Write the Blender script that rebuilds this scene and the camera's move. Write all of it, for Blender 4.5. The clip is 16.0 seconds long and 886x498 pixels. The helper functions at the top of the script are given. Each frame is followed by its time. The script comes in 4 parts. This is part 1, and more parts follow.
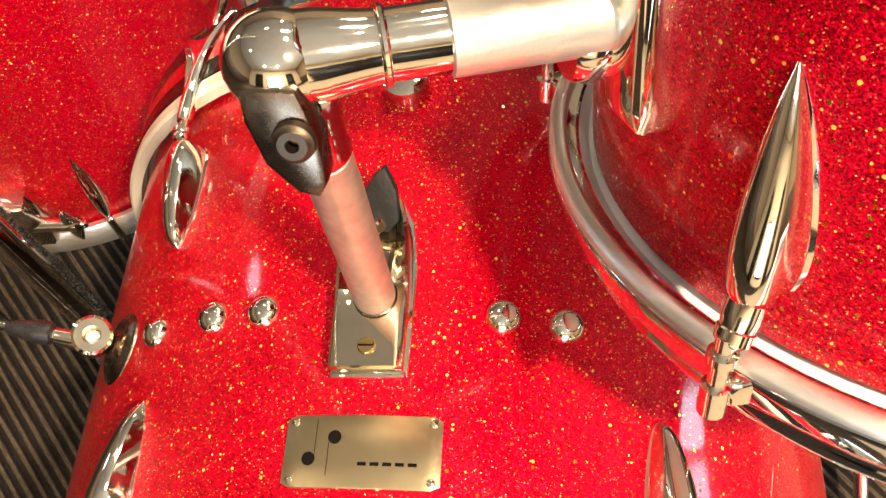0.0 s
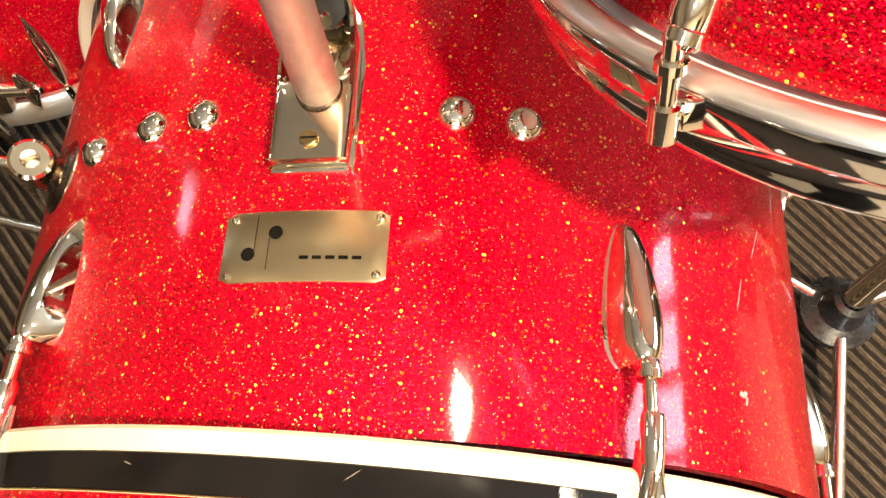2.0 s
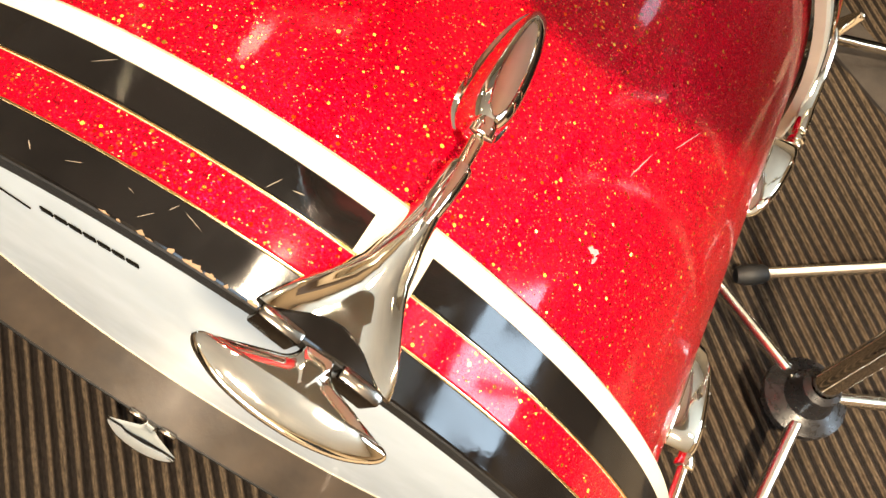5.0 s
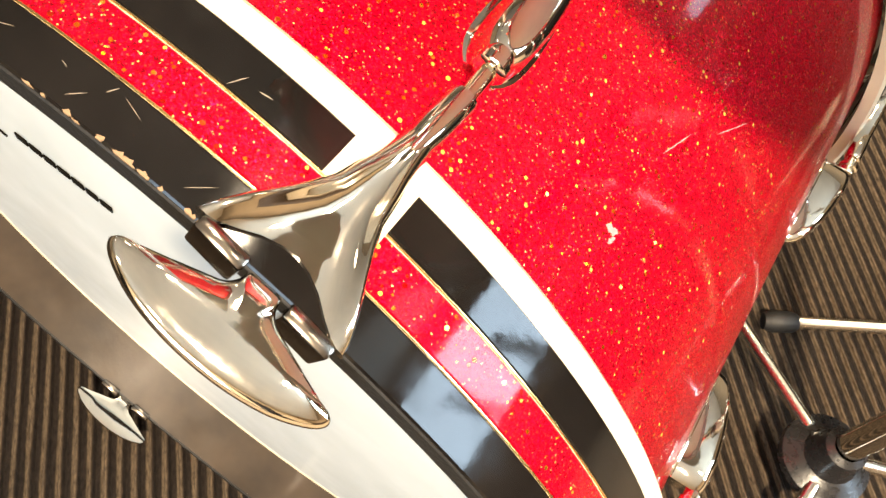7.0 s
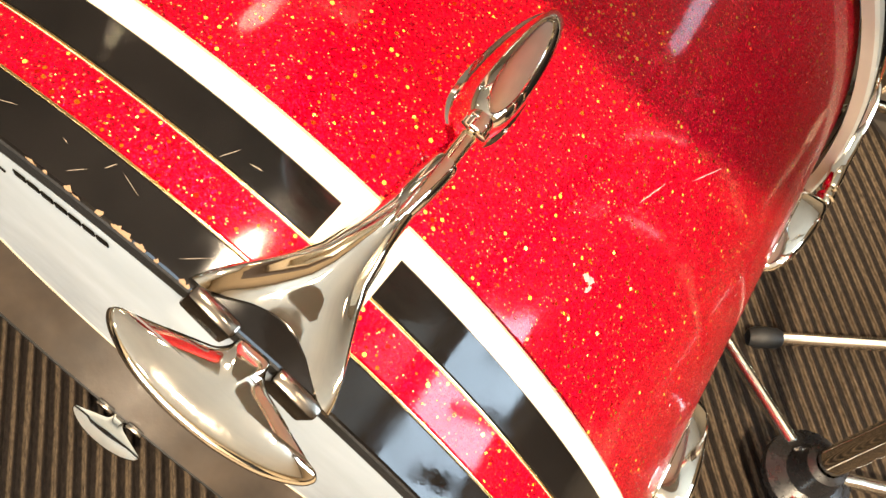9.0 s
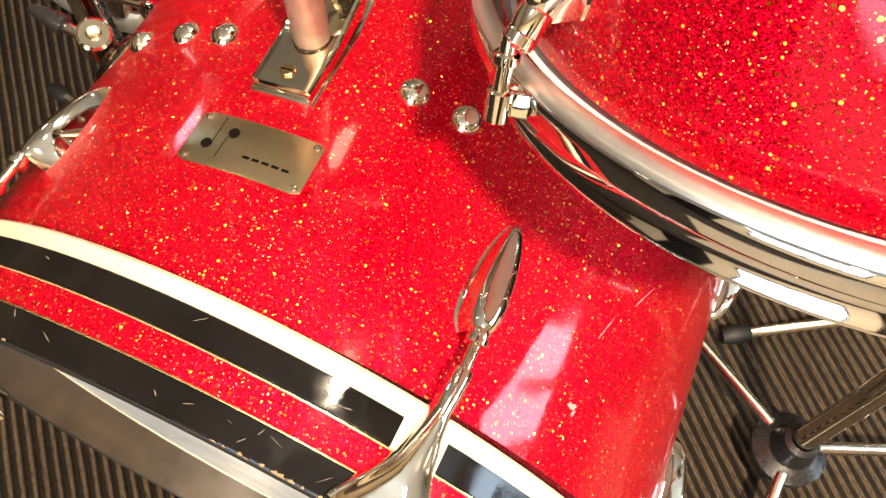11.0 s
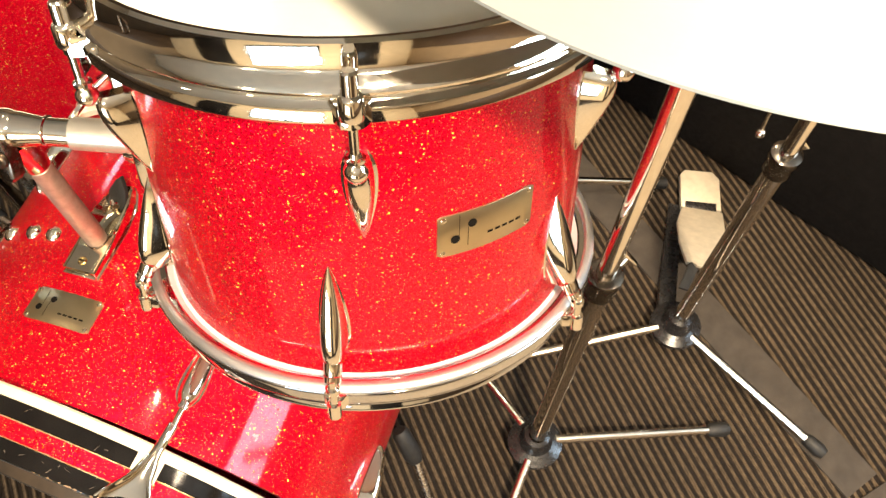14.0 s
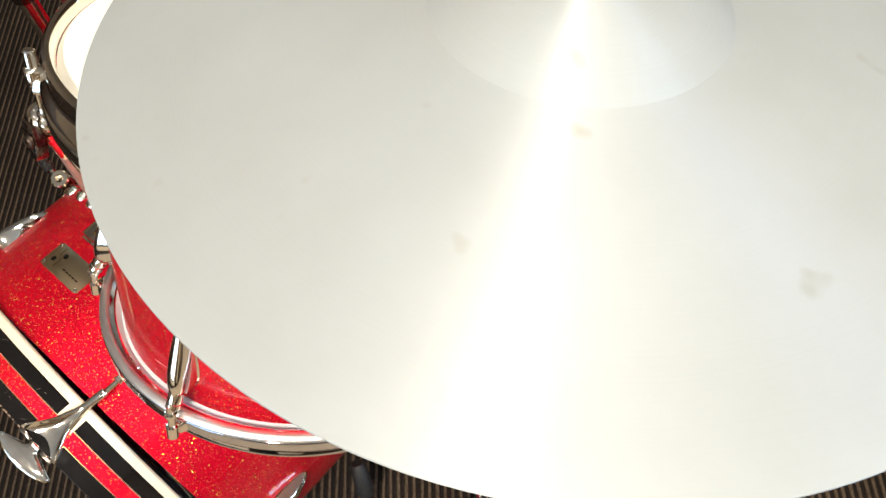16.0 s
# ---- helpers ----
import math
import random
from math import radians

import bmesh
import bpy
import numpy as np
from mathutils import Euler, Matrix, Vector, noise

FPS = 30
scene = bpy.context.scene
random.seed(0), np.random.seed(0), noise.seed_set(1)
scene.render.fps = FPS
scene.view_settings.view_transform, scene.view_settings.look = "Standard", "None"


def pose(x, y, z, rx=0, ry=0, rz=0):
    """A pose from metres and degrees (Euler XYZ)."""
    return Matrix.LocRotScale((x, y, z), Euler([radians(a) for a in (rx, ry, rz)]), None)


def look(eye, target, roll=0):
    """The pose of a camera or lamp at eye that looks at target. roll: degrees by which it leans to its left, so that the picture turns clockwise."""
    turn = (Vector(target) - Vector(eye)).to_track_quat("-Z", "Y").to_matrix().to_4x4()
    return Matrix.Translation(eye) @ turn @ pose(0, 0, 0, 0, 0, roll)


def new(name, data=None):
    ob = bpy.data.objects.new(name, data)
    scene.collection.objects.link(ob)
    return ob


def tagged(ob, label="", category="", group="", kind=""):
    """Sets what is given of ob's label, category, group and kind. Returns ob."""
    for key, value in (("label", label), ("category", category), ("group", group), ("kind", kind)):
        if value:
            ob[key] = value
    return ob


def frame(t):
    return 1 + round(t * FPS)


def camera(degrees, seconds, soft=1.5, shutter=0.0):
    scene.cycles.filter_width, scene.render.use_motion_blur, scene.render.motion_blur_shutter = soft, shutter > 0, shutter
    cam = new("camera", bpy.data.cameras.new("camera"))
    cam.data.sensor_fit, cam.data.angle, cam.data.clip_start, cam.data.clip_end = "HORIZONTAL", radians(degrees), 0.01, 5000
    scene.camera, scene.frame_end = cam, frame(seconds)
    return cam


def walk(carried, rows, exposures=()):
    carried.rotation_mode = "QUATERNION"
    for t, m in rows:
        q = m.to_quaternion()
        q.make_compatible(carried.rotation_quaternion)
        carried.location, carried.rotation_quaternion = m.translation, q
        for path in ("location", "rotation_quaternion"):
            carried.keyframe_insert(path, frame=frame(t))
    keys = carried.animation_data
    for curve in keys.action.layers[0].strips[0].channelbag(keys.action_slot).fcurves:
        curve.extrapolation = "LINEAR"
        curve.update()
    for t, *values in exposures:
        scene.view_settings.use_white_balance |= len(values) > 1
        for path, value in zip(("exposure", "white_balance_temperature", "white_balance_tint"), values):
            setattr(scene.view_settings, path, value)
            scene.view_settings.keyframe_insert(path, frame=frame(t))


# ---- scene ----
# The camera: seconds, place in metres, then yaw, pitch and roll in degrees.
cam = camera(56.54, 16.0)
ROWS = [
    (0.0, -0.0228, 0.0617, 0.9302, 5.63, -63.02, -2.75),
    (0.5, -0.0316, 0.0565, 0.9291, 5.22, -63.38, -2.19),
    (1.0, -0.0396, 0.0387, 0.9242, 6.07, -64.19, -2.29),
    (1.5, -0.0296, 0.0235, 0.9019, 6.55, -65.10, -2.49),
    (2.0, -0.0008, 0.0113, 0.8808, 5.12, -67.06, -2.54),
    (2.5, 0.0182, -0.0072, 0.8655, 4.25, -68.37, -1.79),
    (3.0, 0.0361, -0.0244, 0.8543, 5.80, -67.87, 1.33),
    (3.5, 0.0578, -0.0441, 0.8441, 9.16, -66.56, 4.03),
    (4.0, 0.0680, -0.0523, 0.8266, 12.66, -65.62, 7.50),
    (4.5, 0.0888, -0.0621, 0.8086, 16.36, -63.99, 7.41),
    (5.0, 0.1155, -0.0605, 0.7957, 16.93, -64.23, 10.09),
    (7.5, 0.1317, -0.0549, 0.7384, 21.92, -61.86, 12.79),
    (8.0, 0.1318, -0.0524, 0.7368, 20.96, -61.73, 14.05),
    (10.5, 0.1066, -0.0412, 0.8723, 19.02, -63.23, 8.48),
    (11.0, 0.1002, -0.0384, 0.9176, 19.08, -63.12, 4.25),
    (11.5, 0.1251, -0.0316, 0.9735, 16.25, -62.80, 1.30),
    (12.0, 0.1466, -0.0318, 1.0250, 8.81, -61.62, 2.45),
    (12.5, 0.1599, -0.0429, 1.0939, 5.76, -61.37, 1.94),
    (13.0, 0.1840, -0.0603, 1.1432, 4.61, -61.66, 2.45),
    (13.5, 0.2682, -0.0594, 1.2052, 8.24, -63.29, 2.41),
    (14.0, 0.3585, -0.0305, 1.2601, 18.55, -62.44, -0.13),
    (14.5, 0.4130, -0.0206, 1.2878, 27.02, -61.93, -4.46),
    (15.0, 0.4483, 0.0138, 1.3119, 30.54, -61.85, -4.59),
    (15.5, 0.4979, 0.0797, 1.3192, 36.47, -62.79, -4.77),
    (16.0, 0.5503, 0.1104, 1.3401, 45.16, -60.41, -5.48),
]
EXPOSURES = [(0.0, -0.08, 6500, 10), (1.5, 0.02, 6500, 10), (3.0, 0.0, 6500, 10), (4.0, -0.06, 6500, 10), (5.5, -0.04, 6500, 10), (8.0, 0.00, 6500, 10), (11.0, -0.20, 6500, 10), (14.5, -0.26, 6500, 10), (15.0, -0.44, 6150, 10), (15.5, -0.68, 5800, 10), (16.0, -0.97, 5450, 10)]
walk(cam, [(t, pose(x, y, z, 0, 0, yaw) @ pose(0, 0, 0, 90 + pitch, 0, 0) @ pose(0, 0, 0, 0, 0, roll)) for t, x, y, z, yaw, pitch, roll in ROWS], exposures=EXPOSURES)

# ---- light ----
world = bpy.data.worlds.new("world")
world.use_nodes = True
world.node_tree.nodes["Background"].inputs[0].default_value = (0.02, 0.018, 0.016, 1)
world.node_tree.nodes["Background"].inputs[1].default_value = 1.0
scene.world = world
CEILING = 2.62


def area_lamp(name, at, target, size, watts, colour, shape="DISK", size_y=None):
    data = bpy.data.lights.new(name, "AREA")
    data.shape, data.size, data.energy, data.color = shape, size, watts, colour
    if size_y:
        data.size_y = size_y
    ob = new(name, data)
    ob.matrix_world = look(at, target)
    return ob


WARM, COOL = (1.0, 0.80, 0.56), (0.64, 0.83, 1.0)
# lamps past the first four are added for brightness, none of them seen
SPOTS = [(0.60, 0.60, 40), (0.34, 1.22, 18), (0.60, 1.34, 18), (-0.63, 1.36, 2), (0.95, -0.75, 232), (1.70, 0.30, 12), (-1.70, -0.30, 3), (0.35, -2.00, 26), (-0.85, -2.00, 24), (0.1, 2.75, 14)]
for x, y, watts in SPOTS:
    area_lamp("unseen_ceiling_spot", (x, y, CEILING - 0.035), (x, y, 0), 0.19, watts, WARM)
area_lamp("window_light", (3.12, 0.95, 1.75), (0.2, 0.95, 1.2), 1.36, 112, COOL, "RECTANGLE", 1.10)
area_lamp("window_light", (-3.04, 1.65, 1.95), (-0.2, 0.3, 0.5), 0.22, 3, COOL, "RECTANGLE", 0.22)
area_lamp("window_light", (0.0, -2.94, 1.15), (0.0, 0.0, 0.9), 1.4, 64, COOL, "RECTANGLE", 1.2)


# ---- materials ----
def material(name):
    m = bpy.data.materials.new(name)
    m.use_nodes = True
    return m, m.node_tree, m.node_tree.nodes["Principled BSDF"]


def add(tree, kind, **values):
    n = tree.nodes.new(kind)
    for key, value in values.items():
        if key in n.inputs:
            n.inputs[key].default_value = value
    return n


def ramp(tree, source, stops):
    n = tree.nodes.new("ShaderNodeValToRGB")
    e = n.color_ramp.elements
    e[0].position, e[0].color = stops[0][0], (*stops[0][1], 1)
    e[1].position, e[1].color = stops[-1][0], (*stops[-1][1], 1)
    for at, colour in stops[1:-1]:
        e.new(at).color = (*colour, 1)
    tree.links.new(source, n.inputs[0])
    return n.outputs[0]


def coords(tree):
    return tree.nodes.new("ShaderNodeTexCoord").outputs["Object"]


def noise_of(tree, scale, detail=3.0, roughness=0.55, stretch=None):
    n = add(tree, "ShaderNodeTexNoise", Scale=scale, Detail=detail, Roughness=roughness)
    where = coords(tree)
    if stretch:
        m = add(tree, "ShaderNodeMapping", Scale=stretch)
        tree.links.new(where, m.inputs[0])
        where = m.outputs[0]
    tree.links.new(where, n.inputs["Vector"])
    return n.outputs["Fac"]


def bump(tree, shader, source, strength, distance, socket="Normal"):
    n = add(tree, "ShaderNodeBump", Strength=strength, Distance=distance)
    tree.links.new(source, n.inputs["Height"])
    tree.links.new(n.outputs[0], shader.inputs[socket])


def math_node(tree, op, a, b=None):
    n = tree.nodes.new("ShaderNodeMath")
    n.operation = op
    for i, v in enumerate((a, b)):
        if v is None:
            continue
        if hasattr(v, "is_output"):
            tree.links.new(v, n.inputs[i])
        else:
            n.inputs[i].default_value = v
    return n.outputs[0]


def plain(name, colour, roughness=0.5, metallic=0.0, vary=0.12, scale=40.0, relief=0.0, fine=400.0, coat=0.0):
    """One surface with blotches in colour and roughness and a fine relief."""
    m, tree, s = material(name)
    dark = tuple(c * (1 - vary) for c in colour)
    light = tuple(min(1, c * (1 + vary)) for c in colour)
    tree.links.new(ramp(tree, noise_of(tree, scale), [(0.3, dark), (0.7, light)]), s.inputs["Base Color"])
    low, high = max(0.0, roughness - 0.06), min(1.0, roughness + 0.08)
    tree.links.new(ramp(tree, noise_of(tree, scale * 2.3), [(0.3, (low,) * 3), (0.75, (high,) * 3)]), s.inputs["Roughness"])
    s.inputs["Metallic"].default_value = metallic
    s.inputs["Coat Weight"].default_value = coat
    if relief:
        bump(tree, s, noise_of(tree, fine), 0.6, relief)
    return m


def chrome(name, colour=(0.90, 0.84, 0.73), roughness=0.04, wear=0.10):
    m, tree, s = material(name)
    s.inputs["Metallic"].default_value = 1.0
    tree.links.new(ramp(tree, noise_of(tree, 55), [(0.35, tuple(c * 0.93 for c in colour)), (0.65, colour)]), s.inputs["Base Color"])
    smears = ramp(tree, noise_of(tree, 120, 6, 0.7), [(0.45, (roughness,) * 3), (0.8, (roughness + wear,) * 3)])
    tree.links.new(smears, s.inputs["Roughness"])
    return m


def sparkle(name):
    """Red glitter wrap under a clear gloss: fine flakes, each tilted its own way, and sparse gold ones."""
    m, tree, s = material(name)
    where = coords(tree)
    fine = add(tree, "ShaderNodeTexVoronoi", Scale=1900.0)
    big = add(tree, "ShaderNodeTexVoronoi", Scale=430.0)
    for v in (fine, big):
        tree.links.new(where, v.inputs["Vector"])
    pick = tree.nodes.new("ShaderNodeSeparateColor")
    tree.links.new(fine.outputs["Color"], pick.inputs[0])
    pick_big = tree.nodes.new("ShaderNodeSeparateColor")
    tree.links.new(big.outputs["Color"], pick_big.inputs[0])
    # the palest steps paint fine glints into the red
    red = ramp(tree, pick.outputs[0], [(0.0, (0.19, 0.0001, 0.006)), (0.35, (0.45, 0.0003, 0.012)), (0.85, (0.73, 0.0008, 0.020)), (0.95, (0.82, 0.002, 0.024)), (0.98, (0.90, 0.04, 0.02)), (0.995, (1.0, 0.40, 0.12))])
    chosen = math_node(tree, "GREATER_THAN", pick_big.outputs[1], 0.75)
    round_dot = math_node(tree, "LESS_THAN", big.outputs["Distance"], math_node(tree, "ADD", math_node(tree, "MULTIPLY", pick_big.outputs[0], 0.20), 0.17))
    gold = math_node(tree, "MULTIPLY", chosen, round_dot)
    # rarest flakes carry a yellow glint in their colour, bright from every side
    rare = math_node(tree, "MULTIPLY", math_node(tree, "GREATER_THAN", pick_big.outputs[1], 0.94), round_dot)
    mid = add(tree, "ShaderNodeTexVoronoi", Scale=780.0)
    tree.links.new(where, mid.inputs["Vector"])
    pick_mid = tree.nodes.new("ShaderNodeSeparateColor")
    tree.links.new(mid.outputs["Color"], pick_mid.inputs[0])
    spark = math_node(tree, "MULTIPLY", math_node(tree, "GREATER_THAN", pick_mid.outputs[1], 0.955), math_node(tree, "LESS_THAN", mid.outputs["Distance"], 0.30))
    flake = math_node(tree, "MAXIMUM", gold, spark)
    hue = ramp(tree, pick_big.outputs[2], [(0.0, (0.86, 0.008, 0.004)), (0.35, (0.97, 0.07, 0.004)), (0.70, (1.0, 0.27, 0.008)), (1.0, (1.0, 0.50, 0.05))])
    bright = tree.nodes.new("ShaderNodeMix")
    bright.data_type = "RGBA"
    bright.inputs[7].default_value = (1.0, 0.66, 0.10, 1)
    tree.links.new(rare, bright.inputs[0])
    tree.links.new(hue, bright.inputs[6])
    hue = bright.outputs[2]
    mix = tree.nodes.new("ShaderNodeMix")
    mix.data_type = "RGBA"
    tree.links.new(flake, mix.inputs[0])
    tree.links.new(red, mix.inputs[6])
    tree.links.new(hue, mix.inputs[7])
    tree.links.new(mix.outputs[2], s.inputs["Base Color"])
    # each flake's own tilt; gold flakes lie flatter and shine more
    tilt = tree.nodes.new("ShaderNodeMix")
    tilt.data_type = "RGBA"
    tree.links.new(gold, tilt.inputs[0])
    tree.links.new(fine.outputs["Color"], tilt.inputs[6])
    own = tree.nodes.new("ShaderNodeTexWhiteNoise")
    tree.links.new(big.outputs["Position"], own.inputs["Vector"])
    tree.links.new(own.outputs["Color"], tilt.inputs[7])
    own_mid = tree.nodes.new("ShaderNodeTexWhiteNoise")
    tree.links.new(mid.outputs["Position"], own_mid.inputs["Vector"])
    lean = tree.nodes.new("ShaderNodeMix")
    lean.data_type = "RGBA"
    tree.links.new(spark, lean.inputs[0])
    tree.links.new(tilt.outputs[2], lean.inputs[6])
    tree.links.new(own_mid.outputs["Color"], lean.inputs[7])
    off = tree.nodes.new("ShaderNodeVectorMath")
    off.operation = "SUBTRACT"
    tree.links.new(lean.outputs[2], off.inputs[0])
    off.inputs[1].default_value = (0.5, 0.5, 0.5)
    scaled = tree.nodes.new("ShaderNodeVectorMath")
    scaled.operation = "SCALE"
    tree.links.new(off.outputs[0], scaled.inputs[0])
    tree.links.new(math_node(tree, "SUBTRACT", 0.66, math_node(tree, "MULTIPLY", flake, 0.31)), scaled.inputs["Scale"])
    total = tree.nodes.new("ShaderNodeVectorMath")
    tree.links.new(scaled.outputs[0], total.inputs[0])
    tree.links.new(tree.nodes.new("ShaderNodeNewGeometry").outputs["Normal"], total.inputs[1])
    unit = tree.nodes.new("ShaderNodeVectorMath")
    unit.operation = "NORMALIZE"
    tree.links.new(total.outputs[0], unit.inputs[0])
    tree.links.new(unit.outputs[0], s.inputs["Normal"])
    tree.links.new(math_node(tree, "SUBTRACT", math_node(tree, "ADD", math_node(tree, "MULTIPLY", flake, 0.36), 0.52), math_node(tree, "MULTIPLY", rare, 0.5)), s.inputs["Metallic"])
    tree.links.new(math_node(tree, "ADD", math_node(tree, "MULTIPLY", flake, -0.235), 0.34), s.inputs["Roughness"])
    s.inputs["Specular IOR Level"].default_value = 0.02
    s.inputs["Coat Weight"].default_value = 0.6
    s.inputs["Coat IOR"].default_value = 1.5
    tree.links.new(ramp(tree, noise_of(tree, 30, 5, 0.65), [(0.40, (0.06,) * 3), (0.8, (0.12,) * 3)]), s.inputs["Coat Roughness"])
    bump(tree, s, noise_of(tree, 22, 2), 0.12, 0.002, "Coat Normal")
    return m


def carpet(name, pitch):
    """Ribbed carpet: brown-black loops with tan ribs, the colour following the ribs along y."""
    m, tree, s = material(name)
    where = coords(tree)
    split = tree.nodes.new("ShaderNodeSeparateXYZ")
    tree.links.new(where, split.inputs[0])
    wobble = math_node(tree, "MULTIPLY", noise_of(tree, 60, 2, 0.5, (0.15, 1, 1)), 0.35)
    phase = math_node(tree, "FRACT", math_node(tree, "ADD", math_node(tree, "MULTIPLY", split.outputs[1], 1 / pitch), wobble))
    rib = ramp(tree, phase, [(0.0, (0.013, 0.010, 0.008)), (0.50, (0.018, 0.013, 0.010)), (0.60, (0.092, 0.066, 0.041)), (0.84, (0.112, 0.081, 0.052)), (0.96, (0.026, 0.018, 0.013))])
    loops = ramp(tree, noise_of(tree, 420, 3, 0.7, (0.35, 1, 1)), [(0.3, (0.35,) * 3), (0.7, (1.35,) * 3)])
    mix = tree.nodes.new("ShaderNodeMix")
    mix.data_type, mix.blend_type = "RGBA", "MULTIPLY"
    mix.inputs[0].default_value = 1.0
    tree.links.new(rib, mix.inputs[6])
    tree.links.new(loops, mix.inputs[7])
    worn = tree.nodes.new("ShaderNodeMix")
    worn.data_type, worn.blend_type = "RGBA", "MULTIPLY"
    worn.inputs[0].default_value = 1.0
    tree.links.new(mix.outputs[2], worn.inputs[6])
    tree.links.new(ramp(tree, noise_of(tree, 5, 4), [(0.3, (0.75,) * 3), (0.7, (1.1,) * 3)]), worn.inputs[7])
    tree.links.new(worn.outputs[2], s.inputs["Base Color"])
    s.inputs["Roughness"].default_value = 0.95
    s.inputs["Specular IOR Level"].default_value = 0.15
    bump(tree, s, noise_of(tree, 700, 3, 0.7, (0.5, 1, 1)), 0.8, 0.002)
    return m


def cymbal_bronze(name, dull=0.0, shine=0.29):
    """Lathed bronze: fine rings that stretch highlights into rays from the bell."""
    m, tree, s = material(name)
    s.inputs["Metallic"].default_value = shine
    where = coords(tree)
    length = tree.nodes.new("ShaderNodeVectorMath")
    length.operation = "LENGTH"
    flat = add(tree, "ShaderNodeMapping", Scale=(1, 1, 0))
    tree.links.new(where, flat.inputs[0])
    tree.links.new(flat.outputs[0], length.inputs[0])
    rings = add(tree, "ShaderNodeTexNoise", Scale=900.0, Detail=2.0)
    rings.noise_dimensions = "1D"
    tree.links.new(length.outputs["Value"], rings.inputs["W"])
    stains = ramp(tree, noise_of(tree, 9, 5, 0.6), [(0.3, (0.272, 0.290, 0.286)), (0.6, (0.296, 0.316, 0.316)), (0.8, (0.314, 0.336, 0.342))])
    spots = ramp(tree, noise_of(tree, 34, 2, 0.4), [(0.70, (1, 1, 1)), (0.78, (0.80, 0.76, 0.66))])
    mix = tree.nodes.new("ShaderNodeMix")
    mix.data_type, mix.blend_type = "RGBA", "MULTIPLY"
    mix.inputs[0].default_value = 1.0
    tree.links.new(stains, mix.inputs[6])
    tree.links.new(spots, mix.inputs[7])
    tree.links.new(mix.outputs[2], s.inputs["Base Color"])
    tree.links.new(ramp(tree, rings.outputs["Fac"], [(0.3, (0.65 + dull,) * 3), (0.7, (0.73 + dull,) * 3)]), s.inputs["Roughness"])
    s.inputs["Anisotropic"].default_value = 0.95
    s.inputs["Anisotropic Rotation"].default_value = 0.25
    tangent = tree.nodes.new("ShaderNodeTangent")
    tangent.direction_type, tangent.axis = "RADIAL", "Z"
    tree.links.new(tangent.outputs[0], s.inputs["Tangent"])
    return m


RED = sparkle("red_sparkle")
CHROME = chrome("chrome")
NICKEL = chrome("worn_nickel", (0.84, 0.74, 0.56), 0.06, 0.10)
DARK_CHROME = chrome("dark_chrome", (0.19, 0.165, 0.14), 0.16, 0.12)
BADGE = chrome("badge_metal", (0.60, 0.48, 0.29), 0.30, 0.04)
POST = plain("scuffed_post", (0.42, 0.30, 0.24), 0.45, 0.7, 0.14, 130, 0.0002, 900)
# reflections put into the colour: flange paler, lower hoop darker than other chrome
RIM = chrome("satin_rim", (0.97, 0.94, 0.90), 0.38, 0.06)
HOOP = chrome("hoop_chrome", (0.66, 0.66, 0.67), 0.05, 0.03)
DULL = chrome("dull_bolt", (0.10, 0.075, 0.055), 0.42, 0.10)
AGED = chrome("aged_chrome", (0.20, 0.155, 0.12), 0.22, 0.14)
LEG = chrome("leg_chrome", (0.88, 0.83, 0.74), 0.20, 0.03)
STEEL = chrome("brushed_steel", (0.80, 0.77, 0.72), 0.24, 0.14)
SATIN = plain("satin_sleeve", (0.62, 0.58, 0.50), 0.35, 0.8, 0.05, 60, 0.0003, 500)
INNER = plain("brown_stained_wood", (0.045, 0.031, 0.020), 0.35, 0, 0.35, 26, 0.0002, 220, 0.2)
BLACK = plain("black_lacquer", (0.007, 0.006, 0.0055), 0.08, 0, 0.3, 35, 0.00004, 160, 0.0)
CHIP = plain("bare_wood", (0.19, 0.125, 0.07), 0.7, 0, 0.3, 300)
RUBBER = plain("black_rubber", (0.008, 0.0075, 0.007), 0.6, 0, 0.25, 90, 0.0006, 500)
PLASTIC = plain("black_plastic", (0.014, 0.013, 0.013), 0.28, 0, 0.2, 60, 0.0002, 600)
CREAM = plain("cream_wood", (0.64, 0.57, 0.43), 0.35, 0, 0.06, 28, 0.0003, 300, 0.3)
GOLD = chrome("gold_line", (0.86, 0.60, 0.25), 0.2, 0.1)
SKIN = plain("coated_head", (0.80, 0.77, 0.66), 0.55, 0, 0.05, 24, 0.0004, 900)
FILM = plain("smooth_white_head", (0.79, 0.86, 0.89), 0.16, 0, 0.07, 10, 0.0, 300, 0.4)
INK = plain("black_ink", (0.006, 0.005, 0.004), 0.7, 0, 0.3, 200)
CARPET = carpet("ribbed_carpet", 0.0125)
BAND = plain("grey_brown_carpet", (0.040, 0.032, 0.025), 0.95, 0, 0.25, 30, 0.002, 600)
BEIGE = plain("beige_carpet", (0.235, 0.185, 0.125), 0.95, 0, 0.2, 30, 0.002, 600)
# for the unseen dark panels that the chrome mirrors
DARK_PANEL = plain("added_dark_panel", (0.055, 0.035, 0.022), 0.45, 0, 0.2, 12, 0.0004, 120)
SCUFF = plain("pale_scuff", (0.62, 0.26, 0.25), 0.6, 0, 0.15, 400)
PALE = plain("cream_wall_paint", (0.74, 0.64, 0.47), 0.8, 0, 0.06, 3, 0.001, 200)
WALL = plain("tan_wall_paint", (0.24, 0.18, 0.115), 0.8, 0, 0.06, 3, 0.001, 200)
CEIL = plain("cream_ceiling_paint", (0.84, 0.79, 0.69), 0.85, 0, 0.04, 3, 0.001, 200)
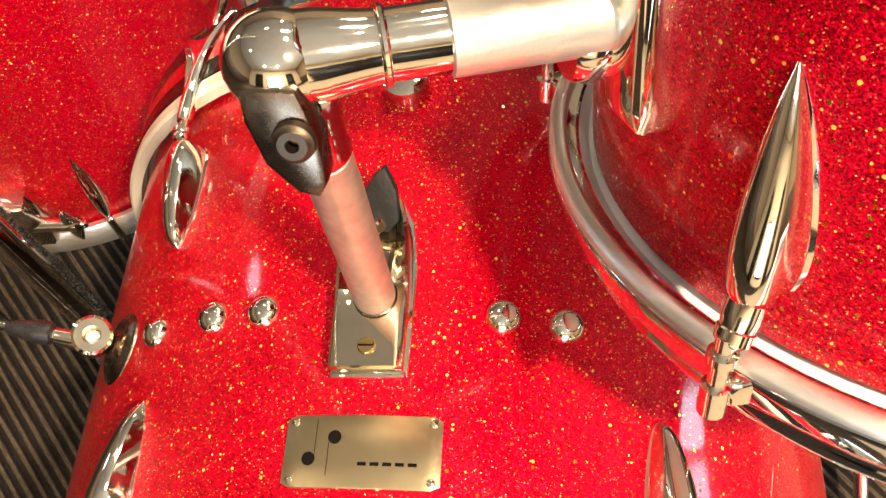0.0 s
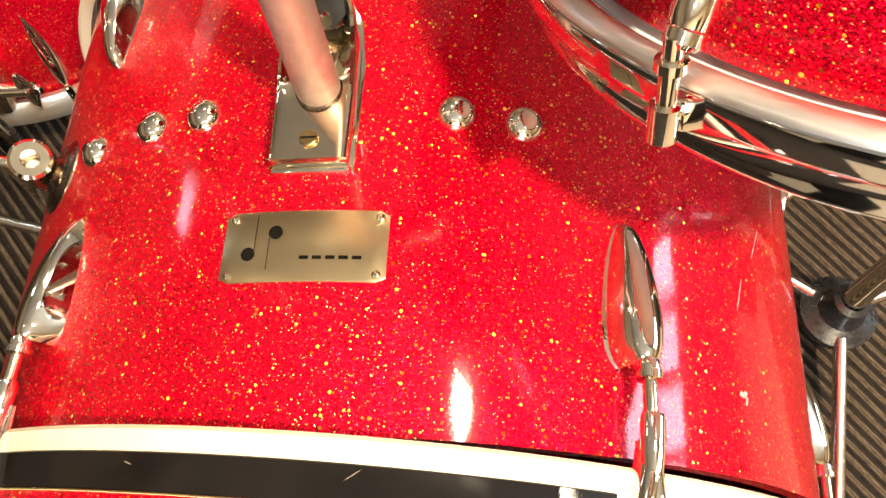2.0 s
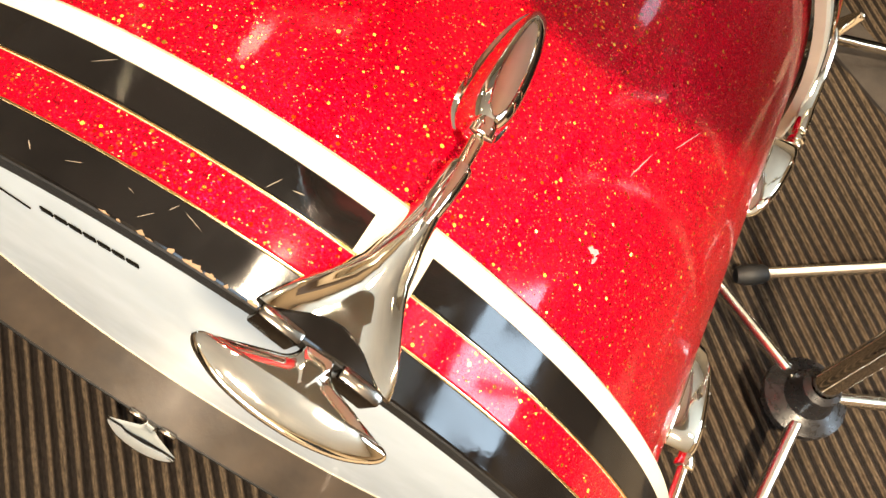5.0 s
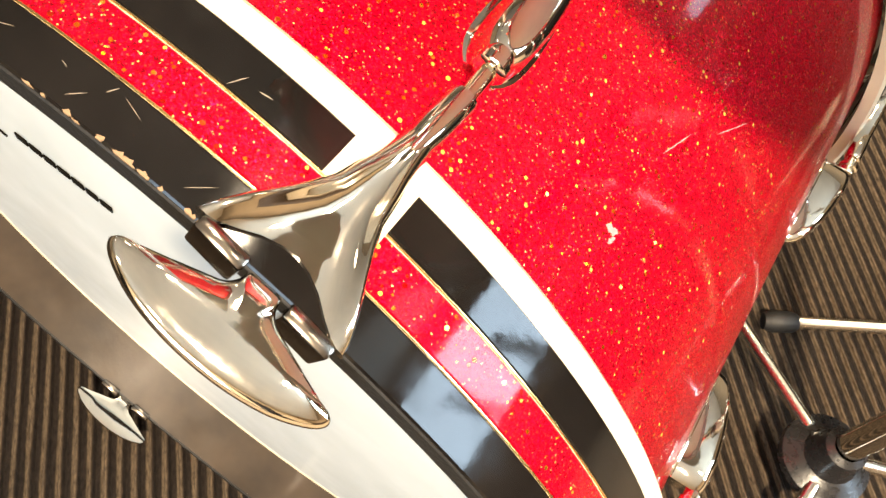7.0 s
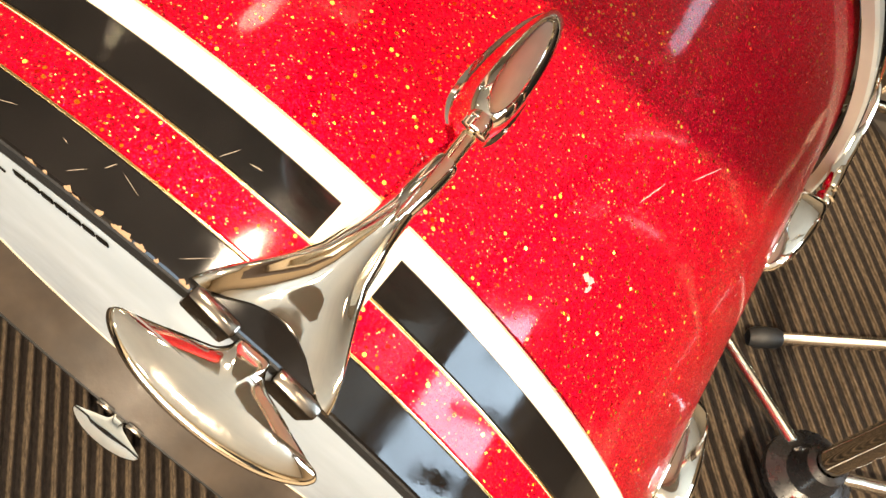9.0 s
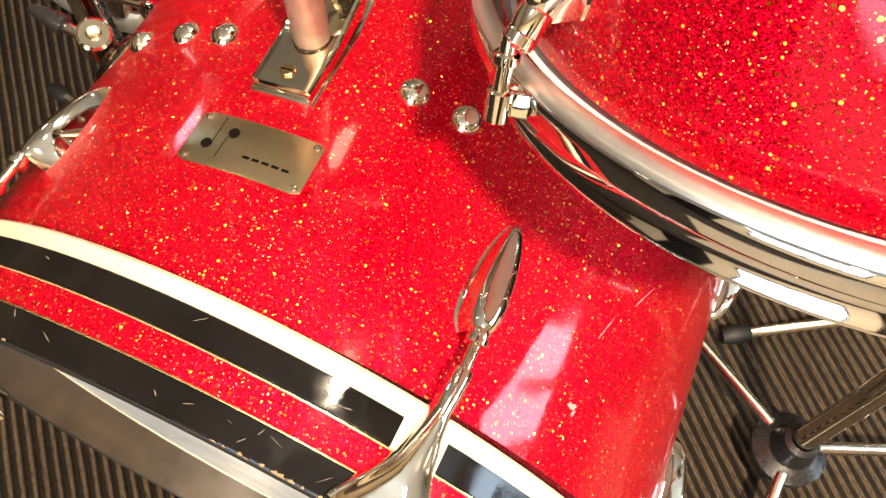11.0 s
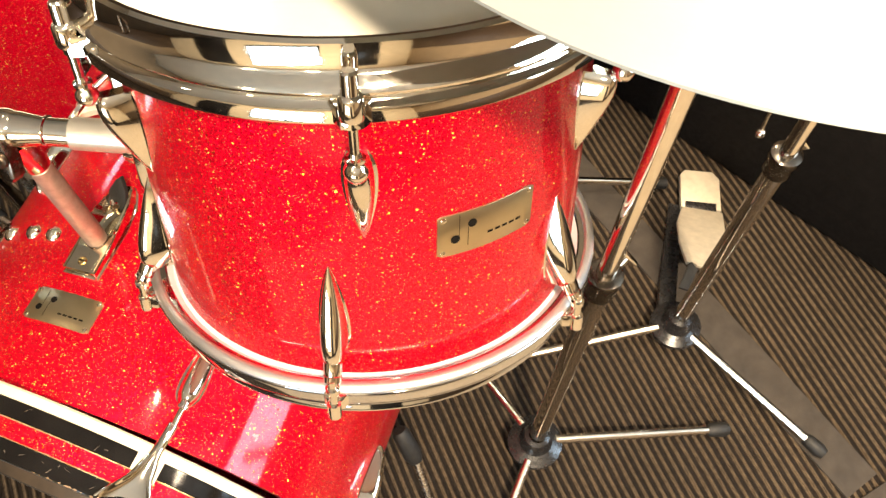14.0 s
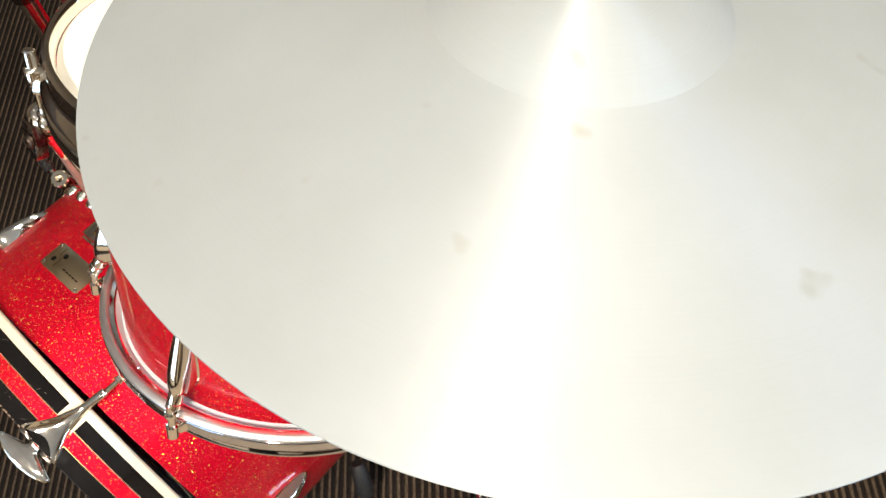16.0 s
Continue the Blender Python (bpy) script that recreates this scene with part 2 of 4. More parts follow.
VINYL = plain("black_vinyl", (0.006, 0.005, 0.0045), 0.75, 0, 0.3, 50, 0.0008, 700)
ALLOY = plain("cast_alloy", (0.54, 0.47, 0.36), 0.5, 0.3, 0.1, 70, 0.0004, 300)
BRONZE = cymbal_bronze("lathed_bronze")
# same bronze as the bow, less metallic so the bell reads as lit
BELL = cymbal_bronze("brightened_bell_bronze", -0.08, 0.24)

VINYL.node_tree.nodes["Principled BSDF"].inputs["Specular IOR Level"].default_value = 0.1
BLACK.node_tree.nodes["Principled BSDF"].inputs["Specular IOR Level"].default_value = 0.32
INK.node_tree.nodes["Principled BSDF"].inputs["Specular IOR Level"].default_value = 0.05


# ---- building helpers ----
def mesh_of(name, bm, mat, sharp=38.0):
    bmesh.ops.recalc_face_normals(bm, faces=bm.faces)
    for f in bm.faces:
        f.smooth = True
    for e in bm.edges:
        if len(e.link_faces) == 2 and e.calc_face_angle(0) > radians(sharp):
            e.smooth = False
    data = bpy.data.meshes.new(name)
    bm.to_mesh(data)
    bm.free()
    data.materials.append(mat)
    return data


def part(name, bm, mat, parent, label="", at=None, sharp=38.0):
    """One mesh object under a thing or a part; bm may be a mesh that is shared."""
    data = bm if isinstance(bm, bpy.types.Mesh) else mesh_of(name, bm, mat, sharp)
    ob = new(name, data)
    ob.parent = parent
    if at is not None:
        ob.matrix_local = at
    if label:
        tagged(ob, label)
    return ob


def thing(name, m, label, category, group="", kind=""):
    ob = new(name)
    ob.empty_display_size = 0.05
    ob.matrix_world = m
    return tagged(ob, label, category, group, kind)


def single(name, bm, mat, label, category, m=None, kind="", group=""):
    ob = new(name, mesh_of(name, bm, mat))
    if m is not None:
        ob.matrix_world = m
    return tagged(ob, label, category, group, kind)


def lathe(profile, seg=64, start=0.0, end=360.0, bm=None, closed=False):
    """Turns (radius, height) points round z; closed joins the last point to the first."""
    bm = bm or bmesh.new()
    full = end - start >= 359.99
    n = seg if full else seg + 1
    rings = []
    for i in range(n):
        a = radians(start + (end - start) * i / seg)
        rings.append([bm.verts.new((r * math.cos(a), r * math.sin(a), z)) for r, z in profile])
    for i in range(seg):
        a, b = rings[i], rings[(i + 1) % n]
        for j in range(len(profile) - (0 if closed else 1)):
            k = (j + 1) % len(profile)
            bm.faces.new((a[j], b[j], b[k], a[k]))
    if not full and closed:
        bm.faces.new(rings[0])
        bm.faces.new(list(reversed(rings[-1])))
    bmesh.ops.remove_doubles(bm, verts=bm.verts, dist=1e-6)
    return bm


def along_y(bm):
    """Turns a lathe about z into one about y: its height becomes y, its angle 90 the top."""
    bmesh.ops.transform(bm, matrix=Matrix(((1, 0, 0, 0), (0, 0, 1, 0), (0, 1, 0, 0), (0, 0, 0, 1))), verts=bm.verts)
    return bm


def loft(sections, caps=True, bm=None):
    bm = bm or bmesh.new()
    rings = [[bm.verts.new(p) for p in s] for s in sections]
    for a, b in zip(rings, rings[1:]):
        for j in range(len(a)):
            k = (j + 1) % len(a)
            bm.faces.new((a[j], a[k], b[k], b[j]))
    if caps:
        bm.faces.new(list(reversed(rings[0])))
        bm.faces.new(rings[-1])
    return bm


def tube(points, radius, seg=20, bm=None, caps=True):
    """A round rod through points; radius is one number or one for each point."""
    pts = [Vector(p) for p in points]
    radii = radius if isinstance(radius, (list, tuple)) else [radius] * len(pts)
    way = (pts[1] - pts[0]).normalized()
    side = way.orthogonal().normalized()
    rings = []
    for i, p in enumerate(pts):
        a = pts[max(0, i - 1)]
        b = pts[min(len(pts) - 1, i + 1)]
        t = (b - a).normalized()
        side = (side - t * side.dot(t)).normalized()
        other = t.cross(side)
        rings.append([p + radii[i] * (math.cos(2 * math.pi * k / seg) * side + math.sin(2 * math.pi * k / seg) * other) for k in range(seg)])
    return loft(rings, caps, bm)


def rod(a, b, radius, seg=20, bm=None, soft=0.0012):
    """A straight rod with softened ends."""
    a, b = Vector(a), Vector(b)
    t = (b - a).normalized()
    soft = min(soft, radius * 0.45)
    return tube([a, a + t * soft, b - t * soft, b], [radius - soft, radius, radius, radius - soft], seg, bm)


def turned(a, b, steps, seg=20, bm=None):
    """A turned piece from a to b: steps of (fraction of the way, radius)."""
    a, b = Vector(a), Vector(b)
    t = (b - a).normalized()
    side = t.orthogonal().normalized()
    other = t.cross(side)
    rings = [[a + (b - a) * s + r * (math.cos(2 * math.pi * k / seg) * side + math.sin(2 * math.pi * k / seg) * other) for k in range(seg)] for s, r in steps]
    return loft(rings, True, bm)


def plate(outline, low, high, soft=0.0, bm=None, segments=2):
    """A flat piece from an outline in x, y, between two heights, its edges softened."""
    bm = bm or bmesh.new()
    under = [bm.verts.new((x, y, low)) for x, y in outline]
    over = [bm.verts.new((x, y, high)) for x, y in outline]
    n = len(outline)
    bm.faces.new(list(reversed(under)))
    bm.faces.new(over)
    for i in range(n):
        bm.faces.new((under[i], under[(i + 1) % n], over[(i + 1) % n], over[i]))
    if soft:
        edges = [e for e in bm.edges if all(abs(v.co.z - high) < 1e-7 for v in e.verts)]
        bmesh.ops.bevel(bm, geom=edges, offset=soft, segments=segments, affect="EDGES", profile=0.5)
    return bm


def box(x0, x1, y0, y1, z0, z1, soft=0.0, bm=None):
    bm = bm or bmesh.new()
    made = bmesh.ops.create_cube(bm, size=1.0)["verts"]
    bmesh.ops.transform(bm, verts=made, matrix=Matrix.LocRotScale(((x0 + x1) / 2, (y0 + y1) / 2, (z0 + z1) / 2), None, (x1 - x0, y1 - y0, z1 - z0)))
    if soft:
        edges = list({e for v in made for e in v.link_edges})
        bmesh.ops.bevel(bm, geom=edges, offset=soft, segments=2, affect="EDGES", profile=0.5)
    return bm


def ball(at, radius, bm=None, stretch=(1, 1, 1)):
    bm = bm or bmesh.new()
    made = bmesh.ops.create_uvsphere(bm, u_segments=28, v_segments=18, radius=radius)["verts"]
    bmesh.ops.transform(bm, verts=made, matrix=Matrix.LocRotScale(Vector(at), None, stretch))
    return bm


def moved(bm, m):
    bmesh.ops.transform(bm, verts=bm.verts, matrix=m)
    return bm


def bent(bm, radius):
    """Bends a flat piece (x across, y along, z up) round a drum shell whose axis is y."""
    for v in bm.verts:
        a, r = v.co.x / radius, radius + v.co.z
        v.co = Vector((r * math.sin(a), v.co.y, r * math.cos(a)))
    return bm


# ---- the room ----
PITCH, RIB_TURN = 0.0125, -48.0


def ribbed_floor(half, pitch):
    """One sheet with a low rounded rib at every pitch, running along x."""
    bm = bmesh.new()
    rows = []
    n = int(2 * half / pitch)
    for i in range(n):
        y = -half + i * pitch
        for at, z in ((0.0, -0.002), (0.50, -0.002), (0.62, 0.0), (0.86, 0.0)):
            rows.append((bm.verts.new((-half, y + at * pitch, z)), bm.verts.new((half, y + at * pitch, z))))
    for a, b in zip(rows, rows[1:]):
        bm.faces.new((a[0], a[1], b[1], b[0]))
    return bm


single("floor", ribbed_floor(4.6, PITCH), CARPET, "brown ribbed carpet with tan stripes", "floor", pose(0, 0, 0, 0, 0, RIB_TURN), "structure")
# plain strips woven between the ribbed fields, and the beige field past them
STRIP = pose(0.72, 0.525, 0, 0, 0, -37.0)
single("floor_strip", plate([(-0.75, -0.032), (0.19, -0.032), (0.19, 0.032), (-0.75, 0.032)], -0.004, 0.003, 0.001), BAND, "plain grey-brown strip between ribbed carpet fields", "carpet", STRIP, "structure")
BORDER = pose(0.80, 0.312, 0, 0, 0, 48.0)
single("floor_border", plate([(-0.9, -0.065), (0.9, -0.065), (0.9, 0.0), (-0.9, 0.0)], -0.004, 0.004, 0.001), BAND, "plain grey-brown carpet border", "carpet", BORDER, "structure")
single("floor_beige", plate([(-2.2, -2.4), (2.2, -2.4), (2.2, -0.065), (-2.2, -0.065)], -0.004, 0.002), BEIGE, "beige cut-pile carpet beside the border", "carpet", BORDER, "structure")
X0, X1, Y0, Y1 = -3.1, 3.1, -3.0, 3.2
single("ceiling", box(X0 - 0.1, X1 + 0.1, Y0 - 0.1, Y1 + 0.1, CEILING, CEILING + 0.1), CEIL, "cream painted ceiling with round downlights", "ceiling", None, "structure")
single("wall_north", box(X0 - 0.1, X1 + 0.1, Y1, Y1 + 0.1, 0, CEILING), WALL, "plain tan painted wall", "wall", None, "structure")
SOUTH = bmesh.new()
for x0, x1, z0, z1 in ((X0 - 0.1, -0.75, 0, CEILING), (0.75, X1 + 0.1, 0, CEILING), (-0.75, 0.75, 0, 0.45), (-0.75, 0.75, 1.85, CEILING)):
    box(x0, x1, Y0 - 0.1, Y0, z0, z1, 0, SOUTH)
# bars added across the unseen window to break up its reflection
SOUTH_FRAME = bmesh.new()
for x0, x1, z0, z1 in ((-0.75, 0.75, 0.45, 0.50), (-0.75, 0.75, 1.80, 1.85), (-0.75, -0.70, 0.50, 1.80), (0.70, 0.75, 0.50, 1.80), (-0.03, 0.03, 0.50, 1.80), (-0.70, -0.03, 1.20, 1.24), (0.03, 0.70, 1.20, 1.24)):
    box(x0, x1, Y0 - 0.03, Y0 + 0.02, z0, z1, 0.004, SOUTH_FRAME)
single("window_frame", SOUTH_FRAME, PLASTIC, "dark bars added in the unseen window, for the chrome to reflect", "window", None, "structure")
# two unseen dark panels, added so the chrome mirrors dark stripes
for name, x in (("reflected_panel_1", -2.1), ("reflected_panel_2", 1.2)):
    single(name, box(x, x + 0.9, Y0 + 0.002, Y0 + 0.045, 0.005, 2.05, 0.004), PLASTIC, "dark panel added unseen, for the chrome to reflect", "door", None, "structure")
single("wall_south", SOUTH, PALE, "plain cream wall with a window opening", "wall", None, "structure")


def wall_with_window(name, x, y0, y1, z0, z1):
    bm = bmesh.new()
    a, b = (x, x + 0.1) if x > 0 else (x - 0.1, x)
    box(a, b, Y0, y0, 0, CEILING, 0, bm)
    box(a, b, y1, Y1, 0, CEILING, 0, bm)
    box(a, b, y0, y1, 0, z0, 0, bm)
    box(a, b, y0, y1, z1, CEILING, 0, bm)
    return single(name, bm, WALL, "plain tan painted wall with a window opening", "wall", None, "structure")


wall_with_window("wall_east", X1, 0.25, 1.65, 1.18, 2.32)
EAST_FRAME = bmesh.new()
for y0, y1, z0, z1 in ((0.25, 1.65, 1.18, 1.22), (0.25, 1.65, 2.28, 2.32), (0.25, 0.29, 1.22, 2.28), (0.59, 0.66, 1.22, 2.28), (0.92, 0.98, 1.22, 2.28), (1.24, 1.31, 1.22, 2.28), (1.61, 1.65, 1.22, 2.28)):
    box(X1 - 0.01, X1 + 0.06, y0, y1, z0, z1, 0.004, EAST_FRAME)
single("window_frame", EAST_FRAME, PLASTIC, "dark window frame with four tall lights", "window", None, "structure")
wall_with_window("wall_west", X0, 1.50, 1.80, 1.80, 2.10)

# unseen dark panels added for reflections round three walls, low skirting along the fourth
PANELS = [(X0, X1, Y1 - 0.02, Y1 - 0.002), (X0 + 0.002, X0 + 0.02, Y0 + 0.02, Y1 - 0.02), (X1 - 0.02, X1 - 0.002, Y0 + 0.02, Y1 - 0.02)]
SKIRTING = [(X0, -2.1, Y0 + 0.002, Y0 + 0.02), (-1.2, 1.2, Y0 + 0.002, Y0 + 0.02), (2.1, X1, Y0 + 0.002, Y0 + 0.02)]
for k, (x0, x1, y0, y1) in enumerate(PANELS):
    single("added_panel_%d" % (k + 1), box(x0, x1, y0, y1, 0.005, 0.90, 0.003), DARK_PANEL, "unseen dark brown panel added for the chrome to reflect", "wall panelling", None, "structure")
for k, (x0, x1, y0, y1) in enumerate(SKIRTING):
    single("baseboard_%d" % (k + 1), box(x0, x1, y0, y1, 0.005, 0.11, 0.003), DARK_PANEL, "low dark brown skirting board, added unseen", "skirting board", None, "structure")


# ---- drum frames ----
BASS = Matrix(((0.9903, 0.0, -0.1390, 0), (0.0017, 0.9999, 0.0120, 0), (0.1390, -0.0121, 0.9902, 0.0245), (0, 0, 0, 1))) @ Matrix.Translation((0, 0, 0.2845))
BASS = Matrix.LocRotScale(BASS.translation, BASS.to_quaternion(), None)
RB, LENGTH = 0.2562, 0.424
RI, RO = 0.2600, 0.2690
TOM = Matrix(((0.9924, 0.0415, -0.1157, 0.1616), (0.0015, 0.9371, 0.3492, 0.3715), (0.1229, -0.3467, 0.9299, 0.8860), (0, 0, 0, 1)))
TOM = Matrix.LocRotScale(TOM.translation, TOM.to_quaternion(), None)
RT = 0.1672


def bass_station(angle, y=0.0, back=False):
    """A place on the bass drum: x across, y along its axis, z outwards."""
    return Matrix.Rotation(radians(angle), 4, "Y") @ Matrix.Translation((0, y, 0)) @ (Matrix.Rotation(math.pi, 4, "Z") if back else Matrix())


def tom_station(angle, z=0.0, down=False):
    """The same on an upright drum: y is up the shell, z outwards; angle 0 faces -y."""
    a = radians(angle)
    m = Matrix(((math.cos(a), 0, math.sin(a), 0), (math.sin(a), 0, -math.cos(a), 0), (0, 1, 0, z), (0, 0, 0, 1)))
    return m @ (Matrix.Rotation(math.pi, 4, "Z") if down else Matrix())


RIDGED = [(-1, -0.35), (-1, 0.08), (-0.90, 0.34), (-0.70, 0.60), (-0.42, 0.82), (-0.16, 0.96), (0, 1.0), (0.16, 0.96), (0.42, 0.82), (0.70, 0.60), (0.90, 0.34), (1, 0.08), (1, -0.35)]


FLANKED = [(-1, -0.35), (-1, 0.05), (-0.95, 0.065), (-0.86, 0.09), (-0.7, 0.76), (-0.62, 0.84), (-0.52, 0.91), (-0.34, 0.965), (-0.16, 0.99), (0, 1), (0.16, 0.99), (0.34, 0.965), (0.52, 0.91), (0.62, 0.84), (0.7, 0.76), (0.86, 0.09), (0.95, 0.065), (1, 0.05), (1, -0.35)]
SPEAR = [(0.0, 0.05, 0.03), (0.05, 0.17, 0.10), (0.13, 0.36, 0.22), (0.26, 0.60, 0.40), (0.42, 0.82, 0.60), (0.58, 0.96, 0.80), (0.74, 1.0, 0.95), (0.87, 0.90, 1.0), (0.95, 0.72, 0.95), (1.0, 0.56, 0.86)]
LEAF = [(0.0, 0.07, 0.06), (0.02, 0.20, 0.20), (0.06, 0.35, 0.36), (0.14, 0.53, 0.52), (0.26, 0.71, 0.68), (0.42, 0.87, 0.83), (0.58, 0.97, 0.93), (0.74, 1.0, 1.0), (0.87, 0.93, 1.0), (0.95, 0.74, 0.96), (1.0, 0.50, 0.88)]


def lug_body(shell, length, half, height, shape=RIDGED, steps=SPEAR):
    """A leaf-shaped casting: thin tip at y = length, full at y = 0, with a ridge down its middle."""
    fine = []
    for i in range(len(steps) - 1):
        before, a, b, after = (steps[max(i - 1, 0)], steps[i], steps[i + 1], steps[min(i + 2, len(steps) - 1)])
        for k in range(3):
            u = k / 3
            fine.append([0.5 * (2 * q + (r - p) * u + (2 * p - 5 * q + 4 * r - t) * u * u + (3 * q - p - 3 * r + t) * u**3) for p, q, r, t in zip(before, a, b, after)])
    sections = []
    for s, w, h in fine + [steps[-1]]:
        y = length * (1 - s)
        sections.append([Vector((x * w * half, y, math.sqrt(shell**2 - (x * w * half) ** 2) + (z * h * height if z > 0 else -0.003))) for x, z in shape])
    return loft(sections)


def rounded_line(points, steps):
    """A closed line through points, rounded between them."""
    out, n = [], len(points)
    for i in range(n):
        p0, p1, p2, p3 = (Vector(points[(i + k) % n]) for k in (-1, 0, 1, 2))
        for q in range(steps):
            u = q / steps
            v = 0.5 * (2 * p1 + (p2 - p0) * u + (2 * p0 - 5 * p1 + 4 * p2 - p3) * u**2 + (3 * p1 - p0 - 3 * p2 + p3) * u**3)
            out.append((v.x, v.y))
    return out


def badge_pieces(parent, shell, matrix):
    """The maker's plate: a curved metal strip with four screws, two printed dots on stems and a row of printed bars."""
    w, h = 0.0365, 0.0165
    outline = []
    for cx, cy, a0 in ((w - 0.003, h - 0.003, 0), (-w + 0.003, h - 0.003, 90), (-w + 0.003, -h + 0.003, 180), (w - 0.003, -h + 0.003, 270)):
        for k in range(4):
            a = radians(a0 + 30 * k)
            outline.append((cx + 0.003 * math.cos(a), cy + 0.003 * math.sin(a)))
    strips = bmesh.new()
    n = 18
    for z0, z1 in ((0.0003, 0.0013),):
        rows = []
        for i in range(n + 1):
            x = -w + 2 * w * i / n
            edge = 0.0 if 0 < i < n else 0.002
            rows.append([strips.verts.new((x, -h + edge, z0)), strips.verts.new((x, -h + edge, z1 - 0.0003)), strips.verts.new((x, -h + edge + 0.0006, z1)), strips.verts.new((x, h - edge - 0.0006, z1)), strips.verts.new((x, h - edge, z1 - 0.0003)), strips.verts.new((x, h - edge, z0))])
        for a, b in zip(rows, rows[1:]):
            for j in range(5):
                strips.faces.new((a[j], b[j], b[j + 1], a[j + 1]))
        strips.faces.new(rows[0])
        strips.faces.new(list(reversed(rows[-1])))
    plate_ob = part("badge", bent(strips, shell), BADGE, parent, "brushed gold-coloured metal plate", matrix)
    for x in (-0.0325, 0.0325):
        for y in (-0.0132, 0.0132):
            bm = lathe([(0, 0.0024), (0.0011, 0.0023), (0.0019, 0.0018), (0.0021, 0.0012)], 16)
            part("screw", bent(moved(bm, Matrix.Translation((x, y, 0))), shell), NICKEL, plate_ob)
    for x, y, stem0, stem1 in ((-0.0127, 0.0062, -0.011, 0.004), (-0.0243, -0.0036, -0.002, 0.0148)):
        part("dot", bent(moved(lathe([(0, 0.0018), (0.0031, 0.0018), (0.0031, 0.0013)], 20), Matrix.Translation((x, y, 0))), shell), INK, plate_ob, "black printed dot")
        part("stem", bent(box(x - 0.0001 + (0.0026 if stem1 > 0.01 else -0.0026), x + 0.0001 + (0.0026 if stem1 > 0.01 else -0.0026), stem0, stem1, 0.0012, 0.0016), shell), INK, plate_ob)
    for i in range(5):
        x = 0.0010 + i * 0.0057
        part("printed_bar", bent(box(x - 0.0020, x + 0.0020, -0.0065, -0.0049, 0.0012, 0.0015), shell), INK, plate_ob, "dark printed bar")
    return plate_ob


# ---- bass drum ----
# the front hoop and head sit slightly out of square on the shell
SQUINT = Matrix.Translation((0.100, 0, 0)) @ Matrix.Rotation(radians(-2.2), 4, "Z") @ Matrix.Translation((-0.100, 0, 0))
bass = thing("bass_drum", BASS, "red sparkle bass drum with black-striped hoops, lying on its side", "drum")
shell = part("shell", along_y(lathe([(RB - 0.008, 0.060), (RB, 0.060), (RB, LENGTH - 0.046), (RB - 0.008, LENGTH - 0.046)], 160)), RED, bass, "gold-flecked red sparkle wrap under clear gloss", sharp=20)
part("front_head", along_y(lathe([(0, 0.0372), (0.12, 0.037), (0.20, 0.037), (RI - 0.0004, 0.037)], 96)), FILM, bass, "smooth pale white drum head", SQUINT)
part("batter_head", along_y(lathe([(0, LENGTH - 0.037), (RB - 0.004, LENGTH - 0.037), (RB - 0.001, LENGTH - 0.040)], 96)), FILM, bass)
# faint script on the front head, too far gone to read: short grey strokes
for i in range(7):
    x = -0.094 + i * 0.0088
    z = 0.0915 - i * 0.0026
    part("script_stroke", moved(box(-0.0037, 0.0037, 0.0358, 0.0366, -0.0028, 0.0028), Matrix.Translation((x, 0, z)) @ Matrix.Rotation(radians(16), 4, "Y")), INK, bass, "dark printed stroke on the head", SQUINT)
part("script_line", moved(box(-0.012, 0.012, 0.0358, 0.0366, -0.0008, 0.0008), Matrix.Translation((-0.122, 0, 0.088)) @ Matrix.Rotation(radians(30), 4, "Y")), INK, bass, "", SQUINT)
part("script_dot", moved(lathe([(0, 0.0008), (0.0075, 0.0008), (0.0075, 0)], 20), Matrix.Translation((-0.137, 0.0366, 0.100)) @ Matrix.Rotation(radians(90), 4, "X")), INK, bass, "", SQUINT)



def hoop(back):
    def y(v):
        return LENGTH - v if back else v

    def ring(name, r0, r1, y0, y1, mat, parent, label="", whole=False, soft=0.0006, lo=-300.5, hi=56.2, at=None):
        a, b = sorted((y(y0), y(y1)))
        prof = [(r0, a), (r1 - soft, a), (r1, a + soft), (r1, b - soft), (r1 - soft, b), (r0, b)]
        if whole or back:
            lo, hi = 0, 360
        return part(name, along_y(lathe(prof, 168, lo, hi, closed=True)), mat, parent, label, at)

    body = ring("hoop", RI, RO, -0.0017, 0.0556, CREAM, bass, "cream-edged wooden hoop with black and red sparkle bands", True, 0.002, at=None if back else SQUINT)
    ring("front_band", RO - 0.001, RO + 0.0007, -0.0025, 0.0133, BLACK, body, "chipped glossy black band", True)
    ring("inlay_band", RO - 0.001, RO + 0.0005, 0.0141, 0.0292, RED, body, "red sparkle inlay band")
    ring("inner_band", RO - 0.001, RO + 0.0007, 0.0300, 0.0450, BLACK, body, "glossy black band", lo=-298.7)
    ring("gold_line", RO - 0.001, RO + 0.0008, 0.0134, 0.0140, GOLD, body, "", False, 0.0001)
    ring("gold_line", RO - 0.001, RO + 0.0008, 0.0293, 0.0299, GOLD, body, "", False, 0.0001)
    ring("edge_facing", RI - 0.0006, RO - 0.0004, -0.0031, -0.0017, RUBBER, body, "worn black front edge", True, 0.0004)
    ring("inside_facing", RI - 0.0008, RI, -0.0017, 0.036, INNER, body, "", True, 0.0002)


hoop(False)
hoop(True)

random.seed(4)
